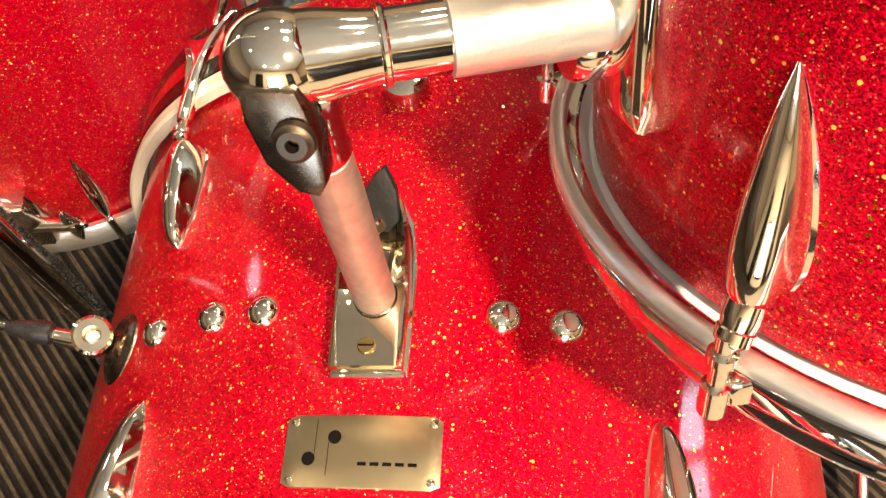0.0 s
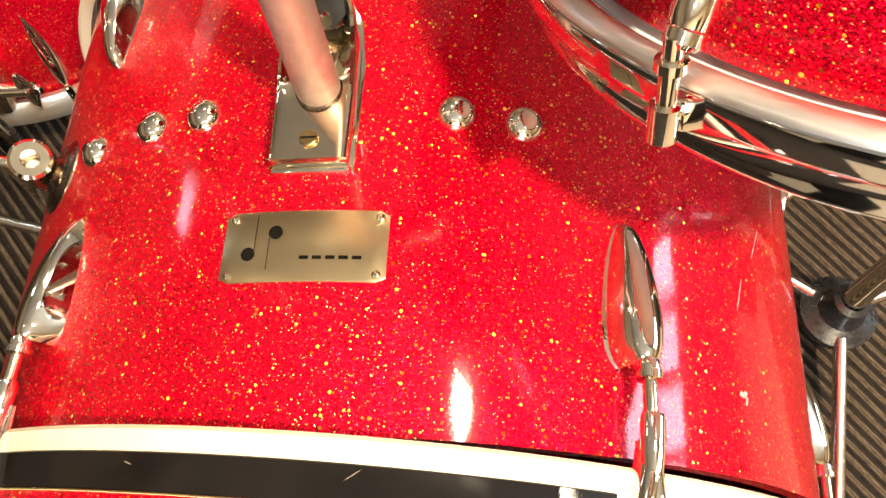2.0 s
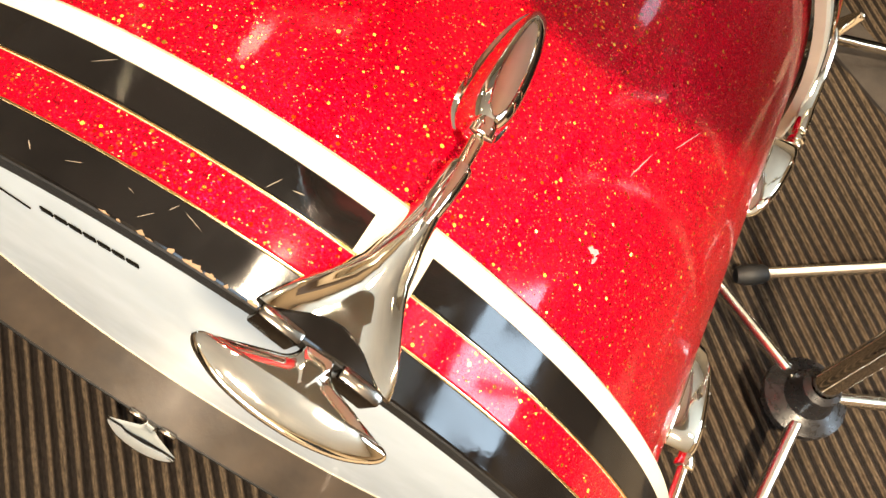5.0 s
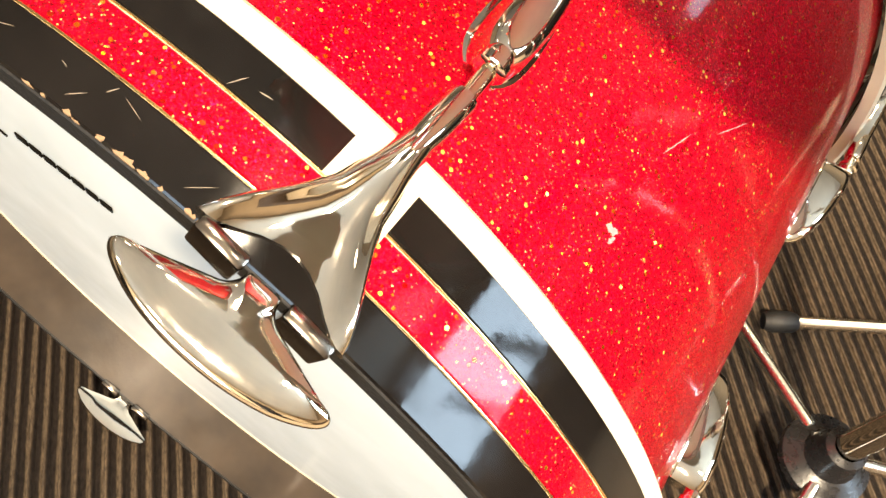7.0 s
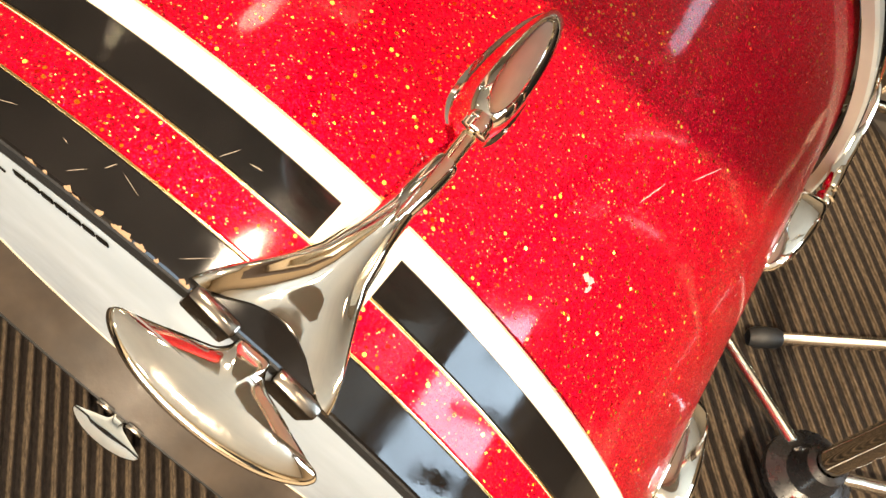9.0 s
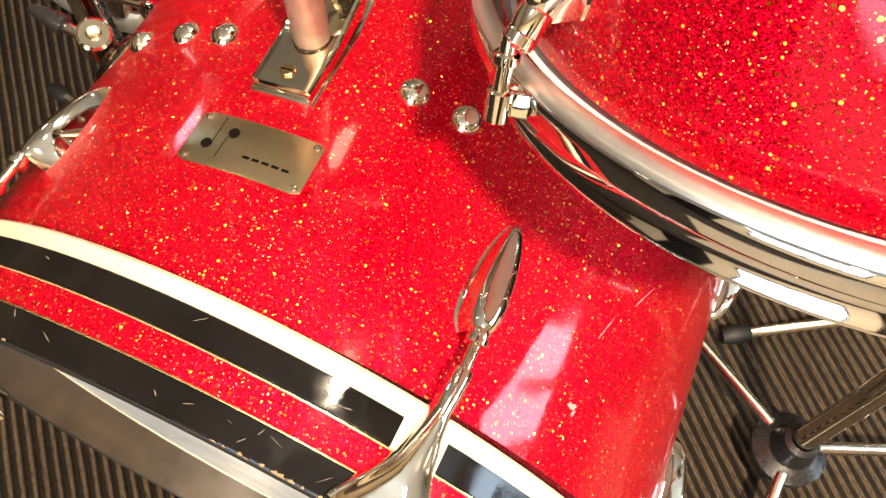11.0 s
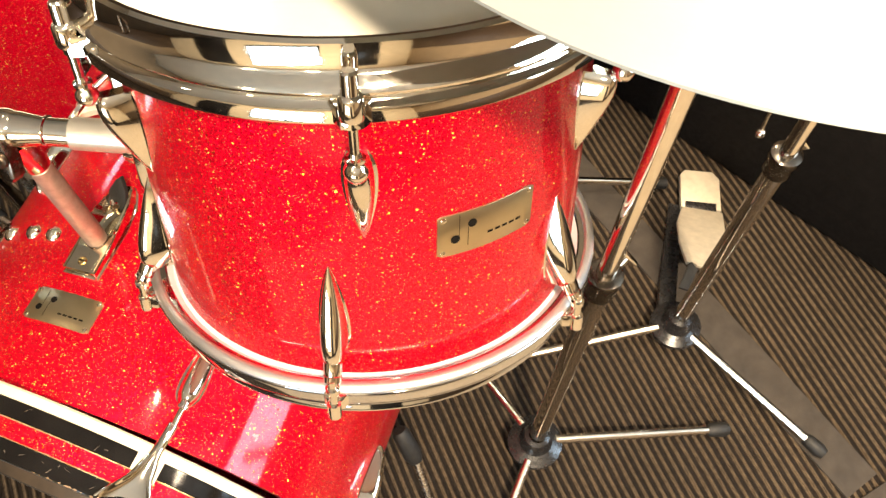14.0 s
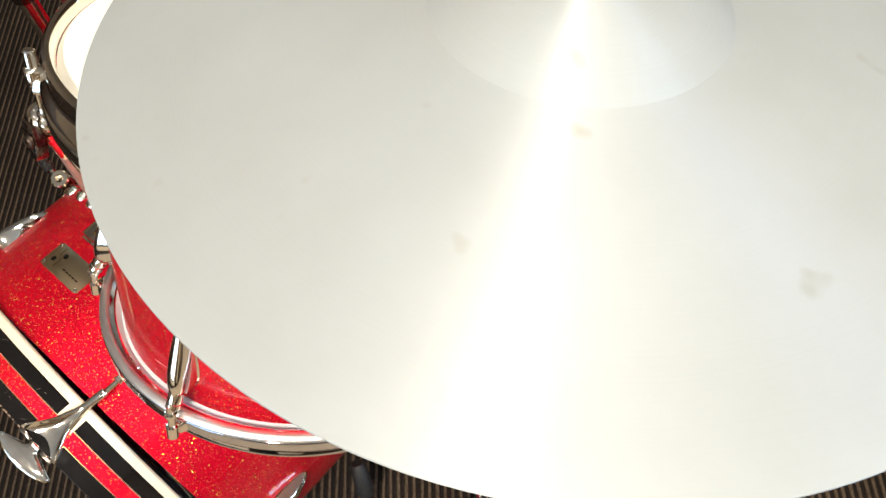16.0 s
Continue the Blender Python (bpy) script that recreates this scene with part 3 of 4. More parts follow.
for k in range(34):
    a = random.choice((random.uniform(-38, 28), random.uniform(14, 27), random.uniform(20, 27)))
    n, w, d = random.randint(6, 9), random.uniform(0.0005, 0.0020), random.uniform(0.0002, 0.0010)
    outline = [(w * math.cos(2 * math.pi * q / n) * random.uniform(0.6, 1.1), d * (1 + math.sin(2 * math.pi * q / n)) * random.uniform(0.6, 1.2) - 0.0028) for q in range(n)]
    part("chip", plate(outline, RO + 0.0002, RO + 0.00085), CHIP, bass, "bare wood chip in the black edge" if k == 0 else "", SQUINT @ bass_station(a))

SCRATCH = plain("dull_scratch", (0.20, 0.165, 0.125), 0.6, 0, 0.2, 300)
random.seed(17)
for k in range(13):
    low_band = k % 4 > 0
    a = random.uniform(-14, 27)
    y = random.uniform(0.0004, 0.011) if low_band else random.uniform(0.032, 0.043)
    half, wide, lean = random.uniform(0.0010, 0.0042), random.uniform(0.00008, 0.00022), random.uniform(-70, 70)
    outline = [(-half, 0), (-half * 0.4, -wide), (half * 0.5, -wide * 0.7), (half, 0), (half * 0.4, wide), (-half * 0.5, wide * 0.8)]
    flat = moved(plate(outline, 0.0, 0.00012), Matrix.Rotation(radians(lean), 4, "Z"))
    part("scratch", bent(flat, RO + 0.00072), SCRATCH, bass, "dull scratch in the black lacquer" if k == 0 else "", SQUINT @ bass_station(a, y))

LUG_ANGLES = (32.5, 91.5, 150.0, -150.0, -91.0, -31.5)
bass_lug = mesh_of("lug", lug_body(RB, 0.069, 0.0122, 0.0195, FLANKED, LEAF), CHROME, 30)
ROD_R = 0.2715
collar_bm = turned((0, 0.001, ROD_R), (0, -0.0075, ROD_R), [(0, 0.0044), (0.25, 0.0050), (0.5, 0.0046), (0.55, 0.0058), (0.9, 0.0058), (1, 0.0046)], 22)
bass_collar = mesh_of("collar", collar_bm, CHROME)
bass_rod = mesh_of("tension_rod", rod((0, -0.004, ROD_R), (0, -0.0300, ROD_R), 0.0030, 14), NICKEL)


def claw_mesh():
    """A hook that straddles the hoop: one casting that runs from a sleeve at the rod into two keels with a dished web between them, hollowed at the front. y = 0 is the hoop's front edge."""
    bm = turned((0, 0.0775, ROD_R), (0, 0.050, ROD_R + 0.0010), [(0, 0.0032), (0.03, 0.0046), (0.10, 0.0050), (0.6, 0.0050), (1, 0.0040)], 28)
    # along the claw: y, half the keels' spread, the keel's half thickness, its height over the hoop, the web's dip
    line = [(0.0660, 0.0002, 0.0042, 0.0070, 0.0), (0.0580, 0.0004, 0.0044, 0.0074, 0.0), (0.0500, 0.0016, 0.0043, 0.0075, 0.0006), (0.0430, 0.0031, 0.0040, 0.0076, 0.0020), (0.0360, 0.0052, 0.0036, 0.0076, 0.0034), (0.0290, 0.0070, 0.0031, 0.0073, 0.0046), (0.0220, 0.0106, 0.0028, 0.0072, 0.0052), (0.0155, 0.0146, 0.0025, 0.0069, 0.0052), (0.0095, 0.0184, 0.0023, 0.0064, 0.0046), (0.0045, 0.0214, 0.0021, 0.0055, 0.0038), (0.0005, 0.0235, 0.0019, 0.0044, 0.0028), (-0.0022, 0.0247, 0.0016, 0.0030, 0.0014)]
    sections = []
    for y, w, r, top, dip in line:
        edge = []
        for k, up in ((1.0, -0.30), (1.0, 0.25), (0.84, 0.60), (0.58, 0.84), (0.26, 0.97), (0.0, 1.0)):
            edge.append((w + r * k, top * up))
        for k, down in ((0.93, 0.14), (0.82, 0.46), (0.64, 0.78), (0.42, 0.95), (0.20, 0.99)):
            edge.append((w * k, top - dip * down))
        hollow = [0.0] * 6 + [0.0, 0.10, 0.35, 0.70, 0.92]
        front = 0.0095 * max(0.0, 1 - max(y, 0) / 0.022)
        right = [Vector((x, y + front * b, RO + z - x * x / 0.56)) for (x, z), b in zip(edge, hollow)]
        middle = [Vector((0, y + front, RO + top - dip))]
        left = [Vector((-p.x, p.y, p.z)) for p in reversed(right)]
        over = right + middle + left
        under = [Vector((p.x * 0.92, p.y, min(p.z - 0.0026, RO + 0.0004))) for p in reversed(over[2:-2])]
        sections.append(over + under)
    loft(sections, False, bm)
    # close both ends with narrow strips between the upper and the lower line, so that the front stays hollow
    bm.verts.ensure_lookup_table()
    size, count = len(sections[0]), len(sections)
    first = len(bm.verts) - size * count
    for start in (first, first + size * (count - 1)):
        ring = [bm.verts[start + k] for k in range(size)]
        upper, lower = ring[:23], list(reversed(ring[23:]))
        for k in range(18):
            bm.faces.new((upper[k + 2], upper[k + 3], lower[k + 1], lower[k]))
        bm.faces.new((upper[0], upper[1], upper[2], lower[0]))
        bm.faces.new((upper[20], upper[21], upper[22], lower[18]))
    return bm


def tab_mesh(side):
    """A tab of the claw, folded down over the hoop's front edge."""
    a, b = sorted((side * 0.0075, side * 0.0236))
    return box(a, b, -0.0062, -0.0012, RO - 0.0150, RO + 0.0014, 0.0012)


def wing_mesh():
    """The T of a tension rod: a thick crescent of two swept blades on a short neck."""
    half = [(0.0, 0.0066), (0.0050, 0.0062), (0.0060, 0.0022), (0.0086, -0.0010), (0.0140, -0.0030), (0.0205, -0.0052), (0.0290, -0.0080), (0.0336, -0.0094), (0.0350, -0.0116), (0.0318, -0.0150), (0.0225, -0.0190), (0.0110, -0.0212), (0.0, -0.0218)]
    outline = rounded_line([(x, y) for x, y in half] + [(-x, y) for x, y in reversed(half[1:-1])], 4)
    rings = []
    for f, z in ((0.62, -0.0024), (0.93, -0.0020), (0.99, -0.0008), (1.0, 0.0004), (0.985, 0.0013), (0.95, 0.0021), (0.88, 0.0029), (0.74, 0.0036), (0.50, 0.0041), (0.22, 0.0043)):
        rings.append([Vector((x * (0.25 * f + 0.75 if f > 0.7 else f), -0.0095 + (y + 0.0095) * f, z)) for x, y in outline])
    return loft(rings)


bass_claw = mesh_of("claw", claw_mesh(), CHROME)
bass_tabs = [mesh_of("tab", tab_mesh(side), DARK_CHROME) for side in (-1, 1)]
bass_wing = mesh_of("wing", wing_mesh(), CHROME, 50)
for i, a in enumerate(LUG_ANGLES):
    for back in (False, True):
        if back:
            m = bass_station(a + (1.0 if i == 5 else 0.0), LENGTH, True)
        else:
            m = SQUINT @ bass_station(a)
            if i == 0:
                # this screw sits a little askew
                m = m @ Matrix.Translation((0, 0.125, 0)) @ Matrix.Rotation(radians(-3.5), 4, "Z") @ Matrix.Translation((0, -0.125, 0))
        # on the far side the stations face the other way, so that all parts share one mesh
        seat = (m if back or i == 5 else bass_station(a)) @ Matrix.Translation((0, 0.0900 if back else 0.0965, 0))
        lug = part("lug", bass_lug, None, bass, "leaf-shaped chrome lug", seat)
        part("collar", bass_collar, None, lug)
        r = part("tension_rod", bass_rod, None, bass, "", seat)
        claw = part("claw", bass_claw, None, bass, "chrome claw hooked over the hoop", m)
        for tab in bass_tabs:
            part("tab", tab, None, claw, "dark worn chrome tab")
        turn = Matrix.Rotation(radians((-2, -30, 12, 8, -20, 25)[i]), 4, "Y")
        part("wing", bass_wing, None, bass, "chrome T-shaped tension screw head", m @ Matrix.Translation((0, -0.0075, ROD_R - 0.0060)) @ Matrix.Rotation(radians(4 if i == 0 else 0), 4, "Z") @ turn)

badge_pieces(bass, RB, Matrix.Translation((0, 0.1395, 0)) @ Matrix.Rotation(radians(0.6), 4, "Y"))
dome = mesh_of("rivet", lathe([(0, 0.0068), (0.0035, 0.0064), (0.0066, 0.0048), (0.0086, 0.0022), (0.0092, -0.001)], 28), CHROME)
for a, y in ((-31.0, 0.2130), (-20.4, 0.2128), (-13.0, 0.2118), (14.6, 0.2080), (21.7, 0.2068)):
    part("rivet", dome, None, bass, "domed chrome rivet", bass_station(a, y) @ Matrix.Translation((0, 0, RB)))
part("cap", lathe([(0, 0.014), (0.008, 0.0135), (0.0125, 0.011), (0.0135, 0.006), (0.0135, -0.002)], 32), CHROME, bass, "round chrome cap", bass_station(1.9, 0.3440) @ Matrix.Translation((0, 0, RB)))


def mount_base():
    steps = [(0.1755, 0.0172, 0.0085), (0.1765, 0.0180, 0.0105), (0.2000, 0.0184, 0.0112), (0.2080, 0.0184, 0.0114), (0.2160, 0.0184, 0.0115), (0.2250, 0.0184, 0.0116), (0.2400, 0.0176, 0.0116), (0.2520, 0.0156, 0.0110), (0.2620, 0.0124, 0.0100), (0.2700, 0.0084, 0.0086), (0.2755, 0.0040, 0.0066), (0.2775, 0.0008, 0.0040)]
    out = []
    for y, w, h in steps:
        c = min(0.0022, w * 0.5)
        deep = min(1.0, max(0.0, (y - 0.208) / 0.026)) * min(1.0, w / 0.012)
        rise, sink = 0.0050 * deep, 0.0075 * deep
        half = [(1.0, -0.001, -0.004), (1.0, 0.0, h - c + rise), (1.0, -c * 0.3, h - c * 0.3 + rise), (1.0, -c, h + rise), (0.80, -c * 0.8, h + rise * 0.3 - sink * 0.25), (0.55, -c * 0.5, h - sink * 0.75), (0.25, 0.0, h - sink)]
        right = [Vector((w * k + off, y, RB + z)) for k, off, z in half]
        out.append([Vector((v.x + 0.0028, v.y, v.z)) for v in [Vector((-p.x, p.y, p.z)) for p in right] + list(reversed(right))])
    return loft(out)


mount = part("mount_base", mount_base(), NICKEL, bass, "chromed casting with an arched back that holds the tom post", sharp=25)
part("gasket", plate([(-0.0162, 0.1742), (0.0218, 0.1742), (0.0222, 0.2300), (0.0190, 0.2560), (0.0110, 0.2720), (0.0028, 0.2795), (-0.0060, 0.2720), (-0.0135, 0.2560), (-0.0166, 0.2300)], RB - 0.006, RB + 0.0012, 0.0006), CHROME, mount)
part("lip", moved(box(-0.0182, 0.0182, 0.1726, 0.1762, -0.001, 0.0052, 0.0014), Matrix.Translation((0.0028, 0, RB))), CHROME, mount)
for x, y in ((0.0030, 0.1860), (0.0085, 0.2640)):
    s = part("screw", moved(lathe([(0, 0.0012), (0.0036, 0.0012), (0.0042, 0.0006), (0.0042, -0.001)], 20), Matrix.Translation((x, y, RB + 0.0112 - (0.002 if y > 0.25 else 0)))), GOLD, mount, "slotted brass screw")
    part("slot", box(x - 0.0036, x + 0.0036, y - 0.0004, y + 0.0004, RB + 0.0122 - (0.002 if y > 0.25 else 0), RB + 0.0127 - (0.002 if y > 0.25 else 0)), INK, s)
part("thumb_screw", rod((-0.004, 0.2560, RB + 0.010), (0.0050, 0.2480, RB + 0.013), 0.0042, 16), CHROME, mount)
part("thumb_blade", moved(plate([(-0.010, 0.0), (0.004, -0.001), (0.0085, 0.006), (0.0060, 0.020), (-0.0005, 0.031), (-0.0050, 0.026), (-0.0105, 0.014)], -0.0022, 0.0022, 0.0012), Matrix.Translation((0.0030, 0.2510, RB + 0.007)) @ Matrix.Rotation(radians(54), 4, "X") @ Matrix.Rotation(radians(-12), 4, "Z") @ Matrix.Scale(1.1, 4)), RUBBER, mount, "black plastic thumb blade")

# left spur bracket, its rod running down to the carpet
SPUR = bass_station(-41.5, 0.2145)
spur = part("spur_bracket", moved(lathe([(0, 0.009), (0.008, 0.009), (0.011, 0.0065), (0.0170, 0.0060), (0.0195, 0.0042), (0.0222, 0.0032), (0.0232, 0.001), (0.0232, -0.004)], 40), SPUR @ Matrix.Translation((0, 0, RB - 0.003))), AGED, bass, "round dark metal spur bracket")
ORB = BASS.inverted()
EYE_W = BASS @ Vector((-0.1793, 0.2164, 0.2079))
FOOT_W = Vector((-0.440, 0.335, 0.012))
axis_w = (EYE_W - FOOT_W).normalized()
eye_a, eye_b = ORB @ (EYE_W + axis_w * 0.004), ORB @ (EYE_W - axis_w * 0.022)
eye_bm = bmesh.new()
ring_side = (eye_b - eye_a).normalized()
to_ring = Matrix.Translation(eye_a) @ ring_side.to_track_quat("Z", "Y").to_matrix().to_4x4()
lathe([(0.0052, 0.0), (0.0098, 0.0), (0.0116, 0.0016), (0.0116, 0.0245), (0.0100, 0.026), (0.0052, 0.026)], 32, bm=eye_bm, closed=True)
part("eyelet", moved(eye_bm, to_ring), NICKEL, spur, "nickel-plated eyelet")
part("spur_rod", rod(ORB @ (EYE_W - axis_w * 0.014), ORB @ FOOT_W, 0.0050, 16), STEEL, bass, "steel spur leg")
part("spur_tip", rod(ORB @ (FOOT_W + axis_w * 0.025), ORB @ (FOOT_W - Vector((0, 0, 0.010))), 0.0095, 16), RUBBER, bass, "black rubber tip")
hx = ORB @ (EYE_W + Vector((-0.012, 0.0, -0.006)))
hy = ORB @ (EYE_W + Vector((-0.026, 0.002, -0.006)))
hz = ORB @ (EYE_W + Vector((-0.052, 0.003, 0.000)))
part("handle_shaft", rod(hx, hy, 0.0040, 14), CHROME, spur)
part("handle", turned(hy, hz, [(0, 0.0052), (0.05, 0.0070), (0.30, 0.0074), (0.55, 0.0062), (0.95, 0.0042), (1, 0.0030)], 16), PLASTIC, spur, "black plastic T-handle")

# right spur: a short leg that stands out beside the shell near the carpet
SPUR_TOP, SPUR_FOOT = Vector((0.229, 0.222, 0.112)), Vector((0.279, 0.166, 0.014))
part("spur_rod", rod(ORB @ SPUR_TOP, ORB @ SPUR_FOOT, 0.0048, 16), STEEL, bass, "steel spur leg")
part("spur_clamp", turned(ORB @ (SPUR_TOP + Vector((-0.024, 0.014, 0.036))), ORB @ (SPUR_TOP + Vector((0.006, -0.007, -0.012))), [(0, 0.0090), (0.1, 0.0125), (0.8, 0.0135), (1, 0.0100)], 20), RUBBER, bass, "black spur clamp")
part("spur_tip", turned(ORB @ (SPUR_FOOT + Vector((-0.006, 0.007, 0.010))), ORB @ (SPUR_FOOT + Vector((0.002, -0.002, -0.013))), [(0, 0.0070), (0.2, 0.0105), (0.8, 0.0120), (1, 0.0100)], 18), AGED, bass, "dark brown spur tip")

# ---- tom holder ----
POST_X, POST_Y = -0.0725, 0.2185
holder = thing("tom_holder", pose(POST_X, POST_Y, 0.553), "chrome tom arm with a ball joint and a scuffed post", "bracket")
HI = Matrix.Translation((-POST_X, -POST_Y, -0.553))


def h(x, y, z):
    return HI @ Vector((x, y, z))


FOOT, NECK = Vector((-0.0708, 0.2168, 0.552)), Vector((-0.0790, 0.2207, 0.688))
part("post", rod(h(*FOOT), h(*NECK), 0.0098, 32), POST, holder, "scuffed steel tube with fine lengthwise grooves")
ridge = []
for f in (0.12, 0.16, 0.86, 0.90):
    at, r = h(*(FOOT + (NECK - FOOT) * f)), 0.0100 if 0.15 < f < 0.87 else 0.0096
    ridge.append([at + Vector((math.cos(math.pi * k / 60), math.sin(math.pi * k / 60), 0)) * (r + (0.00022 if k % 2 else 0)) for k in range(120)])
foot_way = (NECK - FOOT).normalized()
part("foot_ring", turned(h(*(FOOT + foot_way * 0.0175)), h(*(FOOT + foot_way * 0.0192)), [(0, 0.0098), (0.3, 0.0106), (0.7, 0.0106), (1, 0.0098)], 32), AGED, holder)
part("knurling", loft(ridge), POST, holder, "finely grooved steel", sharp=80)
part("post_collar", turned(h(*NECK), h(-0.0830, 0.2222, 0.722), [(0, 0.0102), (0.03, 0.0108), (0.5, 0.0110), (0.62, 0.0120), (1, 0.0140)], 32), CHROME, holder)
BALL = Vector((-0.0865, 0.2235, 0.7330))
END = Vector((0.0178, 0.2502, 0.7303))
part("ball_joint", ball(h(*BALL), 0.0164, None, (1.08, 1.0, 1.0)), CHROME, holder, "polished chrome ball housing")
arm_dir = (END - BALL).normalized()
part("arm", turned(h(*BALL), h(*END), [(0, 0.0150), (0.12, 0.0145), (0.24, 0.0122), (0.30, 0.0114), (0.97, 0.0116), (1, 0.0110)], 36), CHROME, holder, "chrome arm tube")
part("arm_ring", turned(h(*(BALL + arm_dir * 0.031)), h(*(BALL + arm_dir * 0.034)), [(0, 0.0118), (0.3, 0.0130), (0.7, 0.0130), (1, 0.0118)], 32), CHROME, holder)
part("sleeve", turned(h(*(BALL + arm_dir * 0.0525)), h(*(END - arm_dir * 0.002)), [(0, 0.0118), (0.01, 0.0131), (0.98, 0.0131), (1, 0.0120)], 36), SATIN, holder, "satin pale metal sleeve")
clamp = part("clamp_bolt", moved(plate([(-0.0125, 0.024), (0.0105, 0.018), (0.0130, -0.004), (0.0100, -0.024), (0.0045, -0.030), (-0.0040, -0.026), (-0.0130, -0.010), (-0.0150, 0.010)], -0.0085, 0.0085, 0.0030), HI @ Matrix.Translation((-0.0820, 0.2050, 0.7240)) @ Matrix.Rotation(radians(62), 4, "X") @ Matrix.Rotation(radians(14), 4, "Z") @ Matrix.Scale(0.74, 4)), AGED, holder, "dark worn chrome clamp bolt")
part("boss", moved(lathe([(0.0022, 0.0), (0.0022, 0.0040), (0.0046, 0.0040), (0.0054, 0.0028), (0.0064, 0.0024), (0.0069, 0.0)], 28), HI @ Matrix.Translation((-0.0790, 0.1985, 0.7275)) @ Matrix.Rotation(radians(62), 4, "X")), DULL, clamp)

# ---- tom ----
tom = thing("tom_drum", TOM, "red sparkle mounted tom with chrome hoops and a white head", "drum")
TZ0, TZ1 = -0.020, -0.262
part("shell", lathe([(RT - 0.007, TZ0), (RT, TZ0), (RT, TZ1), (RT - 0.007, TZ1)], 144), RED, tom, "gold-flecked red sparkle wrap under clear gloss", sharp=20)
part("batter_head", lathe([(0, -0.0100), (0.08, -0.0100), (0.1690, -0.0105), (0.1742, -0.0118)], 96), SKIN, tom, "coated white drum head")
part("lower_head", lathe([(0, -0.266), (0.1690, -0.266), (0.1735, -0.262)], 96), FILM, tom)
part("batter_hoop", lathe([(0.1750, -0.026), (0.1745, -0.004), (0.1768, -0.0004), (0.1800, 0.0), (0.1822, -0.0018), (0.1815, -0.0155), (0.1835, -0.0190), (0.1868, -0.0225), (0.1884, -0.0262), (0.1870, -0.0300), (0.1846, -0.0318), (0.1856, -0.0336), (0.1882, -0.0350), (0.1890, -0.0370), (0.1890, -0.0430), (0.1875, -0.0445), (0.1842, -0.0440), (0.1835, -0.0300)], 160, closed=True), CHROME, tom, "polished chrome flanged hoop")
lower_hoop = part("lower_hoop", lathe([(0.1742, -0.2632), (0.1748, -0.2610), (0.1786, -0.2606), (0.1864, -0.2606), (0.1871, -0.2608), (0.1875, -0.2616), (0.1872, -0.2655), (0.1876, -0.2700), (0.1872, -0.2716), (0.1858, -0.2726), (0.1812, -0.2734), (0.1790, -0.2748), (0.1782, -0.2775), (0.1780, -0.2866), (0.1792, -0.2886), (0.1788, -0.2904), (0.1770, -0.2909), (0.1756, -0.2895), (0.1756, -0.2650)], 160, closed=True), HOOP, tom, "polished chrome lower hoop", sharp=50)
part("flange", lathe([(0.1790, -0.2606), (0.1790, -0.2574), (0.1797, -0.2561), (0.1812, -0.2557), (0.1838, -0.2566), (0.1858, -0.2579), (0.1867, -0.2591), (0.1868, -0.2606)], 160, closed=True), RIM, lower_hoop, "rolled flange, pale satin in place of a white reflection", sharp=60)
# small stamp on the hoop's upright band
stamp_line = [(-0.0032, -0.0048), (-0.0032, 0.0048), (0.0004, 0.0046), (0.0030, 0.0028), (0.0036, 0.0), (0.0030, -0.0028), (0.0004, -0.0046), (-0.0032, -0.0048)]
part("stamp", tube([(x, y, 0.1821) for x, y in stamp_line], 0.00035, 6), AGED, tom, "small stamped mark", tom_station(-17.0, -0.0095))
tom_lug = mesh_of("lug", lug_body(RT, 0.0755, 0.0106, 0.0225, FLANKED), CHROME, 30)
tom_lug_top = mesh_of("lug", lug_body(RT, 0.0640, 0.0106, 0.0225, FLANKED), CHROME, 30)
TR = RT + 0.0260
tom_collar = mesh_of("collar", turned((0, 0.004, TR - 0.0095), (0, -0.0085, TR - 0.0015), [(0, 0.0066), (0.35, 0.0064), (0.6, 0.0056), (0.64, 0.0062), (0.9, 0.0060), (1, 0.0046)], 22), CHROME)

tom_ball = mesh_of("collar", turned((0, 0.002, TR - 0.001), (0, -0.0160, TR - 0.0005), [(0, 0.0050), (0.12, 0.0066), (0.26, 0.0072), (0.40, 0.0068), (0.54, 0.0050), (0.60, 0.0044), (0.66, 0.0044), (0.68, 0.0058), (0.80, 0.0058), (0.84, 0.0040), (1, 0.0034)], 24), CHROME)


def ear_mesh(low):
    """The forked ear of a hoop round the tension rod."""
    bm = bmesh.new()
    if low:
        plate([(-0.0120, -0.007), (0.0120, -0.007), (0.0070, 0.0008), (0.0050, 0.0034), (0.0, 0.0046), (-0.0050, 0.0034), (-0.0070, 0.0008)], 0.0, 0.0105, 0.0022, bm)
    else:
        plate([(-0.0125, -0.005), (0.0125, -0.005), (0.0078, 0.0034), (0.0060, 0.0068), (0.0, 0.0084), (-0.0060, 0.0068), (-0.0078, 0.0034)], 0.0, 0.0120, 0.0025, bm)
    return bm


ear_low, ear_top = mesh_of("ear", ear_mesh(True), CHROME), mesh_of("ear", ear_mesh(False), CHROME)
rod_low = mesh_of("tension_rod", turned((0, 0, 0), (0, 0, -0.0355), [(0, 0.0032), (0.20, 0.0032), (0.21, 0.0050), (0.30, 0.0050), (0.31, 0.0032), (0.62, 0.0032), (0.63, 0.0049), (0.97, 0.0047), (1, 0.0036)], 18), CHROME)
